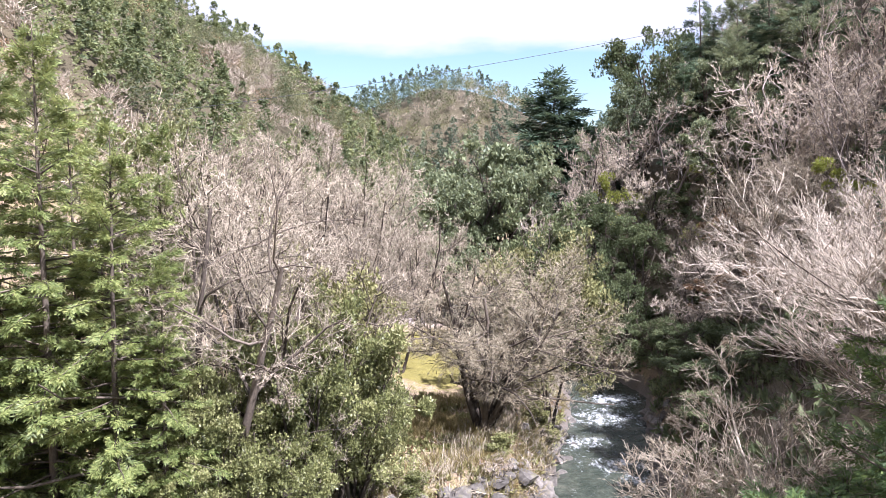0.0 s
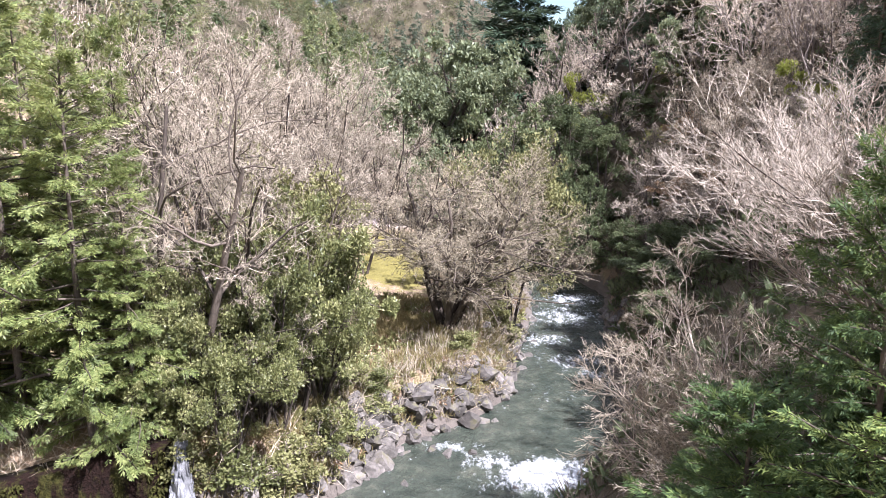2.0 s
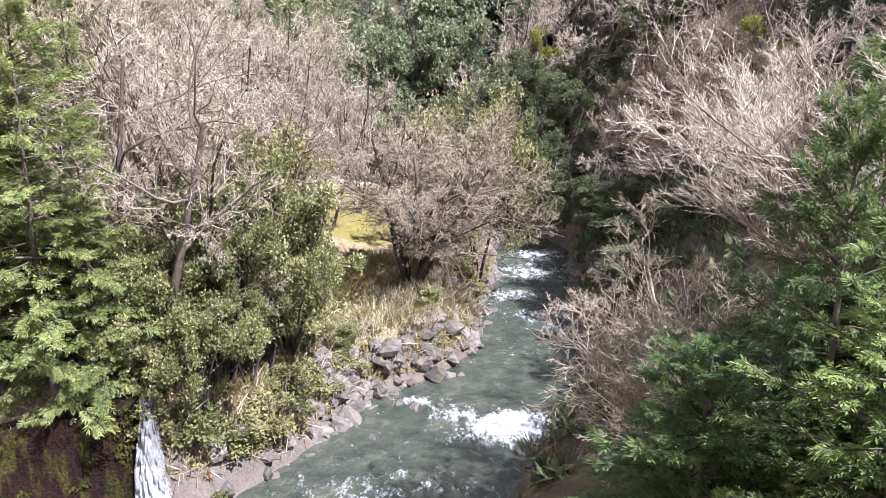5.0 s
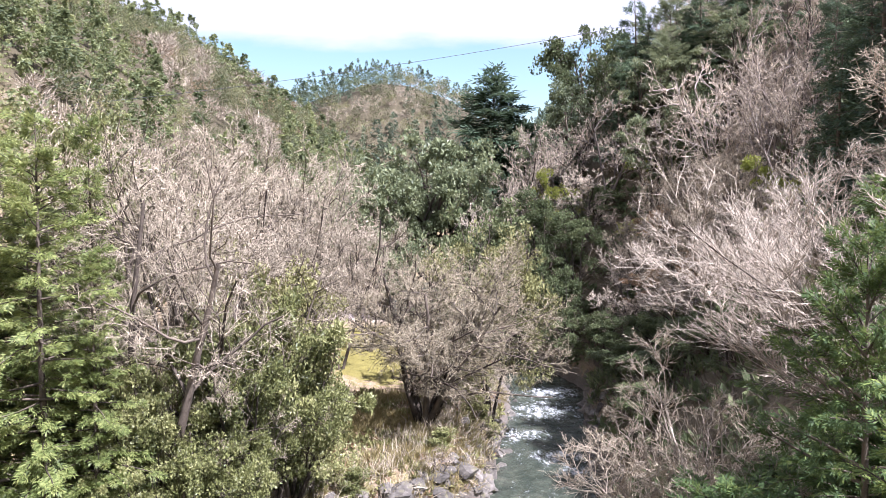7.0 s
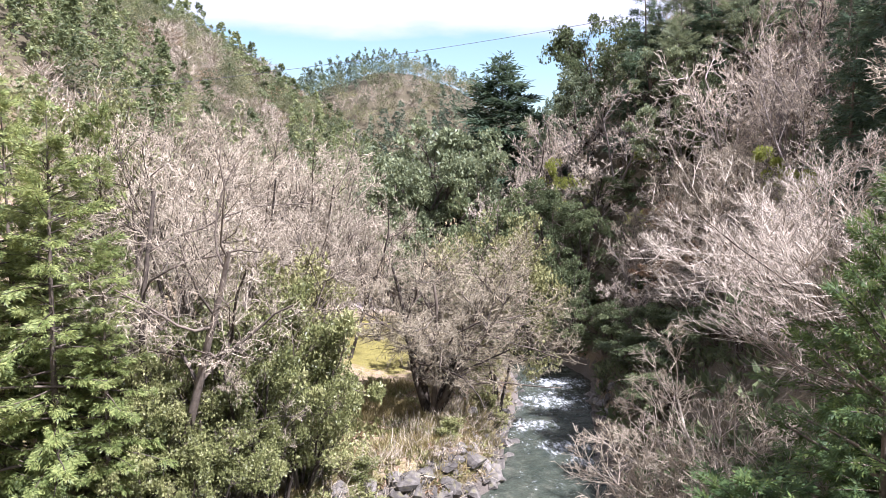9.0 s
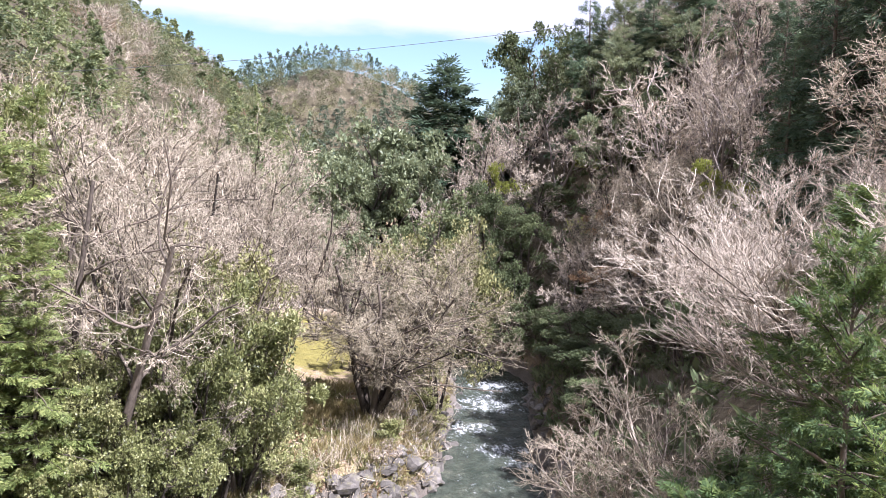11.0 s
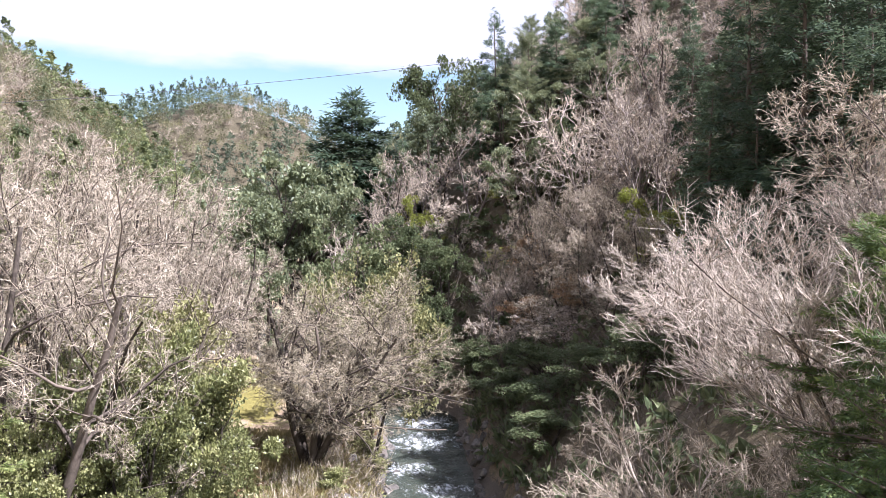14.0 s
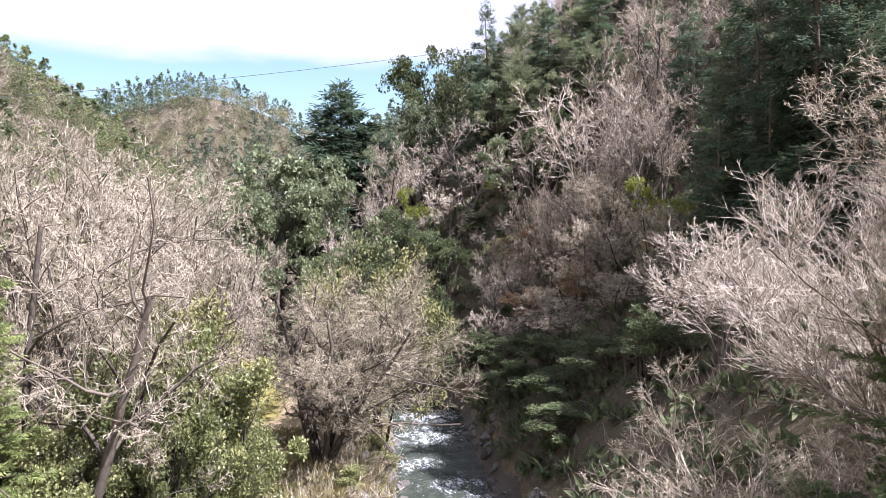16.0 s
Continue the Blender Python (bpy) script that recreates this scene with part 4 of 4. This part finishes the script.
def rock(x, y, z, size, rng, group):
    ob = tagged(new("river_rock", ROCKS[rng.randrange(8)]), "angular grey-brown rock at the water's edge", "rock", group)
    ob.matrix_basis = pose(x, y, z, rng.uniform(-25, 25), rng.uniform(-25, 25), rng.uniform(0, 360)) @ Matrix.Diagonal((size * rng.uniform(0.8, 1.4), size * rng.uniform(0.8, 1.2), size * rng.uniform(0.7, 1.1), 1))


rr = random.Random(21)
for _ in range(130):
    y = rr.uniform(29, 72)
    off = abs(rr.gauss(0, 1.2)) - 0.5
    x = float(river_left(y)) - off
    z = max(ground(x, y), WATER_Z - 0.1)
    rock(x, y, z + 0.05, rr.uniform(0.25, 1.5) ** 1.4 * (1.3 if 35 < y < 47 else 1), rr, "rocks along the bank")
for x, y, s in ((-0.6, 37.9, 1.3), (0.9, 38.1, 1.0), (-2.6, 34.6, 0.9), (1.9, 36.6, 0.9), (2.9, 34.2, 0.8), (-1.4, 38.6, 1.2), (4.8, 33.0, 1.0), (6.6, 48.6, 0.6), (2.2, 42.2, 0.8), (5.9, 31.6, 1.4), (4.3, 29.6, 1.6), (3.2, 28.6, 1.3)):
    rock(x, y, WATER_Z - 0.05, s, rr, "rocks in the river")
for _ in range(95):
    y = rr.uniform(34.5, 49)
    x = float(river_left(y)) - rr.uniform(0.0, 2.3)
    rock(x, y, ground(x, y) + 0.12, rr.uniform(0.5, 1.5), rr, "rocks along the bank")
for _ in range(26):
    y = rr.uniform(36, 46.5)
    x = float(river_left(y)) - rr.uniform(-0.5, 1.9)
    rock(x, y, ground(x, y) + 0.2, rr.uniform(1.5, 2.6), rr, "rocks along the bank")
for _ in range(70):
    y = rr.uniform(28, 66)
    x = float(river_right(y)) + abs(rr.gauss(0, 0.8))
    rock(x, y, ground(x, y), rr.uniform(0.6, 1.7), rr, "rocks along the bank")


def build_wall():
    """The mossy wall beside the waterfall: a thick uneven slab whose top drops away from the fall."""
    nx, nz = 70, 34
    u, w = np.meshgrid(np.linspace(0, 1, nx), np.linspace(0, 1, nz))
    x = -24 + 12.6 * u
    y = 23.2 + 3.6 * u + 0.35 * hash_noise(x, w * 6, 1.3, 12) - 0.9 * (1 - w)
    z = -19.2 + w * (19.2 - 14.9 + 2.1 * u + 0.2 * hash_noise(x, x * 0, 0.9, 13))
    front = np.stack([x, y, z], -1)
    back = np.stack([x, y + 1.4, z], -1)
    a = (np.arange(nz - 1)[:, None] * nx + np.arange(nx - 1)[None]).ravel()
    quads = np.stack([a, a + 1, a + nx + 1, a + nx], 1)
    top = (nz - 1) * nx + np.arange(nx - 1)
    n = nx * nz
    cap = np.stack([top, top + 1, top + 1 + n, top + n], 1)
    ends = []
    for c in (0, nx - 1):
        e = np.arange(nz - 1) * nx + c
        ends.append(np.stack([e, e + nx, e + nx + n, e + n], 1))
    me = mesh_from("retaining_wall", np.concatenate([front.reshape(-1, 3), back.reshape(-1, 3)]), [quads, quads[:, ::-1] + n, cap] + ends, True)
    tagged(part_mesh("retaining_wall", me, WALL), "mossy wet stone wall, colour darkened for shade, beside the waterfall", "wall", kind="structure")


build_wall()


def build_moss():
    """Moss and trailing green that hang in patches on the wall."""
    rng = np.random.default_rng(51)
    n = 9000
    u, w = rng.uniform(0.1, 1, n), rng.uniform(0.35, 1, n)
    x = -24 + 12.6 * u
    z = -19.2 + w * (19.2 - 14.9 + 2.1 * u)
    ok = hash_noise(x, z * 0.6, 0.9, 16) + 0.5 * hash_noise(x, z, 0.3, 17) > 0.05
    u, w, x, z = u[ok], w[ok], x[ok], z[ok]
    y = 23.2 + 3.6 * u + 0.35 * hash_noise(x, w * 6, 1.3, 12) - 0.9 * (1 - w) - 0.02
    pos = np.stack([x, y, z], 1)
    v, f = leaves(rng, pos, np.tile(np.array([0.25, -0.8, -0.6]), (len(pos), 1)), 0.2, 0.11, 0.2, 0.5)
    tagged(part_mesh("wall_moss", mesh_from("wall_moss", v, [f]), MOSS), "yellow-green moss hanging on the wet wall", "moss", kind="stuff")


build_moss()


def build_fall():
    nu, nv = 26, 60
    u, v = np.meshgrid(np.linspace(-1, 1, nu), np.linspace(0, 1, nv))
    drop = v**1.15
    half = 0.24 + 0.8 * v**1.2
    x = -10.9 + 0.35 * v + u * half + 0.06 * hash_noise(u * 9, v * 3, 1.0, 15)
    y = 27.3 - 1.5 * v**0.7 - 0.28 * (1 - u * u) + 0.16 * hash_noise(u * 7, v * 16, 1.0, 14)
    z = -12.75 - 5.8 * drop
    a = (np.arange(nv - 1)[:, None] * nu + np.arange(nu - 1)[None]).ravel()
    front = np.stack([x, y, z], -1).reshape(-1, 3)
    back = np.stack([x, y + 0.22, z], -1).reshape(-1, 3)
    q = np.stack([a, a + 1, a + nu + 1, a + nu], 1)
    me = mesh_from("waterfall", np.concatenate([front, back]), [q, q[:, ::-1] + nu * nv], True)
    at = me.attributes.new("foam", "FLOAT", "POINT")
    at.data.foreach_set("value", np.tile(np.clip(v * 1.3 - 0.35 * np.abs(u), 0, 1).ravel(), 2).astype(np.float32))
    ed = me.attributes.new("edge", "FLOAT", "POINT")
    ed.data.foreach_set("value", np.tile(np.clip(1.15 - np.abs(u) ** 2.5 * 1.1, 0, 1).ravel(), 2).astype(np.float32))
    tagged(part_mesh("waterfall", me, FALL), "white waterfall dropping beside the mossy wall", "waterfall", kind="structure")


build_fall()


def tuft_field(name, spots, size, blades, material, label, category, seed, up=1.0, width=0.09):
    rng = np.random.default_rng(seed)
    n = len(spots)
    base = np.array([(x, y, ground(x, y)) for x, y in spots])
    pos = np.repeat(base, blades, 0) + rng.normal(0, size * 0.35, (n * blades, 3)) * np.array([1, 1, 0.15])
    out = unit(rng.normal(0, 0.7, pos.shape) + np.array([0, 0, up]))
    v, f = leaves(rng, pos, out, size, size * width, 0.0, 0.25)
    tagged(part_mesh(name, mesh_from(name, v, [f]), material), label, category, kind="stuff")


rb = np.random.default_rng(31)
bank, brush, litter = [], [], []
for _ in range(5200):
    y = rb.uniform(26, 82)
    d = rb.uniform(0.8, 17)
    x = float(river_left(y)) - d
    if y > 56 and abs(x + 6.2 + 0.06 * (y - 74)) < 4.5:
        continue
    n = float(hash_noise(np.array(x), np.array(y), 3.0, 6))
    if n > 0.1 and d < 12:
        bank.append((x, y))
    elif n < -0.15:
        brush.append((x, y))
    else:
        litter.append((x, y))
for _ in range(1500):
    y = rb.uniform(28, 52)
    x = float(river_left(y)) - rb.uniform(0.5, 6)
    (bank, brush, litter)[int(rb.integers(0, 3))].append((x, y))
tuft_field("bank_grass", bank, 0.52, 24, GRASS_DRY, "dry and green grass tufts on the bank", "grass", 32)
tuft_field("bank_brush", brush, 1.0, 8, BARK_TWIG, "thin leafless brushwood on the bank", "brushwood", 33, 0.8, 0.035)
tuft_field("bank_fern", litter[::2], 0.4, 22, LEAF_OLIVE, "low green and olive undergrowth on the bank", "undergrowth", 34, 0.6, 0.4)
tuft_field("fallen_leaves", litter[1::2], 0.28, 20, LEAF_RUST, "rusty fallen leaves and dry stalks", "leaf litter", 35, 0.3, 0.4)
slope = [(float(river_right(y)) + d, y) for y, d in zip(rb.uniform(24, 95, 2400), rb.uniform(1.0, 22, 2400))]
# Slope brush takes the bark that has shade in its colour.
tuft_field("slope_brush", slope[:1500], 1.3, 12, BARK_SHADE, "thin leafless brushwood, coloured darker for the shade on the slope", "brushwood", 36, 0.7, 0.03)
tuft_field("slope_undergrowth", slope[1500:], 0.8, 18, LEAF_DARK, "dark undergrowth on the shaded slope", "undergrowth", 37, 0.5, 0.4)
keep("shrub", broadleaf("bank_shrub", 80, 3.0, 2.0, 2000, 0.15, "low olive shrub on the river bank", LEAF_OLIVE, 5, (4, 4, 3), 0.03, 0.7, base=0.0), broadleaf("bank_shrub", 81, 3.0, 2.0, 2000, 0.15, "low green shrub on the river bank", LEAF_CAMELLIA, 5, (4, 4, 3), 0.03, 0.7, base=0.0))
keep("bush", bare_tree("bare_shrub", 82, 3.0, 2.0, (4, 4, 4, 3), 0.008, "low leafless shrub with pale stems", 5, 0.03, 0.7), bare_tree("bare_shrub", 83, 3.0, 2.0, (4, 4, 4, 3), 0.008, "low leafless shrub with reddish-grey stems", 5, 0.03, 0.7, twig=BARK_FAR))
for x, y, h, w in ((-11.2, 27.9, 2.2, 3.2), (-9.4, 29.4, 2.4, 3.6), (-8.2, 30.6, 2.0, 3.2), (-7.4, 32.2, 2.2, 3.4), (-12.8, 28.6, 2.6, 3.6), (-6.6, 34.4, 2.0, 3.0), (-8.8, 28.2, 1.6, 2.6), (-5.6, 36.2, 1.8, 2.8), (-4.6, 39.6, 1.6, 2.6)):
    plant("shrub", x, y, h, w, "shrubs on the bank")
for _ in range(95):
    y = rr.uniform(28.5, 66)
    d = rr.uniform(1.2, 11)
    x = float(river_left(y)) - d
    if x > -0.15 * y and d > 3 and y > 40:
        continue
    key = "shrub" if rr.random() < 0.5 else "bush"
    plant(key, x, y, rr.uniform(1.0, 2.6), rr.uniform(1.8, 3.6), "shrubs on the bank")


# ---- the bridge and what hangs on it ----
AXIS, ROD_A, SPACING = Vector((-0.863, 0.505, 0)), Vector((-1.43, 1.24, 0)), 3.156


def along(s, off=0.0, z=0.0):
    """A point s metres along the line of hangers, off to the walkway's side."""
    side = Vector((-0.505, -0.863, 0))
    return ROD_A + AXIS * s + side * off + Vector((0, 0, z))


def deck_z(s):
    return -0.86 + 0.036 * s


def box_mesh(name, m, size, material, parent=None, label="", bevel=0.006):
    bm = bmesh.new()
    bmesh.ops.create_cube(bm, size=1, matrix=m @ Matrix.Diagonal((*size, 1)))
    bmesh.ops.bevel(bm, geom=bm.edges[:], offset=bevel, segments=2, affect="EDGES")
    return part(name, bm, material, parent, label)


def build_deck():
    deck = tagged(new("bridge_deck"), "narrow weathered timber walkway of a suspension bridge", "bridge", kind="structure")
    yaw = math.degrees(math.atan2(AXIS.y, AXIS.x))
    for k in range(34):
        s = -9 + k * 0.62
        c = along(s, 0.72, deck_z(s) - 0.03)
        box_mesh("board", pose(*c, 0, 2.06, yaw), (0.6, 1.36, 0.05), DECK_WOOD, deck)
    for off in (0.06, 1.38):
        for k in range(9):
            s = -8 + k * 2.4
            box_mesh("beam", pose(*along(s, off, deck_z(s) - 0.16), 0, 2.06, yaw), (2.4, 0.1, 0.16), STEEL, deck)
    return deck


build_deck()


def rope_pieces(points, radius, strands=6, lay=0.11, sides=6):
    """Twisted strands along a straight or curved line of points (n, 3)."""
    p = np.array(points, float)
    seg = np.r_[0, np.cumsum(np.linalg.norm(np.diff(p, axis=0), axis=1))]
    tan = unit(np.gradient(p, axis=0))
    u = unit(np.cross(tan, np.array([0.3, 1.0, 0.2])))
    w = np.cross(tan, u)
    out = []
    for k in range(strands):
        a = seg / lay * 6.283 + k * 6.283 / strands
        path = p + (u * np.cos(a)[:, None] + w * np.sin(a)[:, None]) * radius * 0.62
        out.append(tubes(path[None], np.full((1, len(p)), radius * 0.40), sides))
    return out


def line_points(a, b, n):
    return np.linspace(np.array(a), np.array(b), n)


def clip(root, z, base):
    """A wire-rope clip: a U-bolt round both ropes, a saddle and two nuts."""
    c = along(base, 0.0, z)
    yaw = math.degrees(math.atan2(AXIS.y, AXIS.x))
    m = pose(*c, 0, 6, yaw) @ Matrix.Diagonal((0.66, 0.66, 0.68, 1))
    bm = bmesh.new()
    bmesh.ops.create_cone(bm, cap_ends=True, segments=14, radius1=0.030, radius2=0.013, depth=0.040, matrix=m @ pose(0.026, 0, 0, 0, 90, 0) @ Matrix.Diagonal((0.9, 0.95, 1, 1)))
    bmesh.ops.bevel(bm, geom=bm.edges[:], offset=0.004, segments=3, affect="EDGES")
    for f in bm.faces:
        f.smooth = True
    body = part("rope_clip", bm, RED, root, "bright red cast rope clip")
    bm = bmesh.new()
    for dz in (-0.0125, 0.0125):
        path = []
        for k in range(13):
            a = -math.pi / 2 + math.pi * k / 12
            path.append((-0.006 - 0.023 * math.cos(a), 0.021 * math.sin(a), dz))
        path = [(0.016, -0.021, dz)] + path + [(0.016, 0.021, dz)]
        v, f = tubes(np.array([path]), np.full((1, len(path)), 0.0092), 12)
        vs = [bm.verts.new(m @ Vector(q)) for q in v]
        for q in f:
            bm.faces.new([vs[i] for i in q]).smooth = True
        for end in (vs[:12], vs[-12:]):
            bm.faces.new(end)
    part("u_bolt", bm, RED, body)
    for dz in (-0.008, 0.010):
        bm = bmesh.new()
        bmesh.ops.create_cone(bm, cap_ends=True, segments=6, radius1=0.0125, radius2=0.011, depth=0.020, matrix=m @ pose(0.046, 0, dz, 0, 90, 0))
        bmesh.ops.create_cone(bm, cap_ends=True, segments=10, radius1=0.0075, radius2=0.006, depth=0.026, matrix=m @ pose(0.064, 0, dz * 0.7, 0, 90, 0))
        bmesh.ops.bevel(bm, geom=bm.edges[:], offset=0.002, segments=2, affect="EDGES")
        part("nut", bm, RED, body)


def hanger(s, clipped):
    top = 3.0 + 0.03 * s * s * 0.2
    low = deck_z(s) - 0.2
    text = "red-painted wire rope hanger with two rope clips" if clipped else "slim rusty red-painted hanger rod of the bridge"
    root = tagged(new("bridge_hanger"), text, "bridge hanger", "hangers of the bridge")
    root.matrix_basis = Matrix.Identity(4)
    if clipped:
        pts = line_points(along(s, 0, low), along(s, 0, 0.78), 140)
        part_mesh("rope", mesh_from("rope", *joined(rope_pieces(pts, 0.0062)), smooth=True), ROPE, root, "rusty dark red wire rope")
        for dx, z0 in ((0.001, 0.782), (-0.005, 0.768)):
            zs = np.r_[np.linspace(z0, 1.1, 30), top]
            rad = np.r_[0.007, 0.0095, np.full(29, 0.0102)] if dx > 0 else np.full(31, 0.0045)
            pts = [along(s + dx + 0.0022 * math.sin((z - 0.85) * 34), 0.003 if dx > 0 else -0.012, z) for z in zs]
            v, f = tubes(np.array([pts]), rad[None], 14)
            part_mesh("painted_rope", mesh_from("painted_rope", v, [f], True), RED, root, "bright red painted doubled rope")
        clip(root, 0.892, s)
        clip(root, 0.819, s)
    else:
        v, f = tubes(np.array([np.linspace(np.array(along(s, 0, low)), np.array(along(s, 0, top)), 12)]), np.full((1, 12), 0.0062), 12)
        part_mesh("rod", mesh_from("rod", v, [f], True), ROPE, root)


hanger(0.0, False)
hanger(SPACING, True)


def build_main_cable():
    pts = [along(s, 0, 3.0 + 0.006 * s * s) for s in np.linspace(-9, 12, 60)]
    ob = part_mesh("main_cable", mesh_from("main_cable", *joined(rope_pieces(pts, 0.03, 7, 0.4)), smooth=True), STEEL)
    tagged(ob, "thick dark steel main cable carrying the hangers", "cable")


build_main_cable()


def build_lights():
    """A string of small lights tied aslant between the main cable and the deck."""
    root = tagged(new("string_lights"), "black twisted wire with small milky white lights", "string lights")
    ss = np.linspace(-3.4, 3.3, 420)
    zz = 1.102 - 0.428 * ss + 0.006 * np.sin(ss * 21) + 0.004 * np.sin(ss * 47)
    pts = np.array([along(s, 0.075 + 0.01 * math.sin(s * 9), z) for s, z in zip(ss, zz)])
    for v, f in rope_pieces(pts, 0.0036, 3, 0.05, 5):
        part_mesh("wire", mesh_from("wire", v, [f], True), WIRE, root)
    rng = random.Random(8)
    bm = bmesh.new()
    bmesh.ops.create_cone(bm, cap_ends=True, segments=10, radius1=0.0062, radius2=0.0045, depth=0.026, matrix=pose(0, 0, -0.015))
    bmesh.ops.create_uvsphere(bm, u_segments=10, v_segments=6, radius=0.0048, matrix=pose(0, 0, -0.030) @ Matrix.Diagonal((1, 1, 1.7, 1)))
    me = bpy.data.meshes.new("bulb")
    bm.to_mesh(me)
    bm.free()
    for i in range(4, 416, 6):
        p = pts[i]
        tilt = rng.choice((-150, -40, -15, 10, 25, 60, 120, -70)) + rng.uniform(-15, 15)
        ob = part_mesh("bulb", me, BULB, root)
        ob.matrix_basis = pose(*p, tilt * 0.4, tilt, rng.uniform(-40, 40)) @ Matrix.Diagonal((0.58, 0.58, 0.8, 1))


build_lights()


def build_power_line():
    """The thin line that crosses the valley from the ridge."""
    xs = np.linspace(-75, 34, 60)
    pts = [(x, 110, 20.27 + 0.147 * (x - 2.4) + 0.00055 * (x - 2.4) ** 2) for x in xs]
    v, f = tubes(np.array([pts]), np.full((1, 60), 0.035), 6)
    tagged(part_mesh("power_line", mesh_from("power_line", v, [f], True), STEEL), "thin dark overhead line across the valley", "cable")


build_power_line()

for pool in TREES.values():
    for ob, used in pool:
        if not used:
            for o in (*ob.children_recursive, ob):
                bpy.data.objects.remove(o)
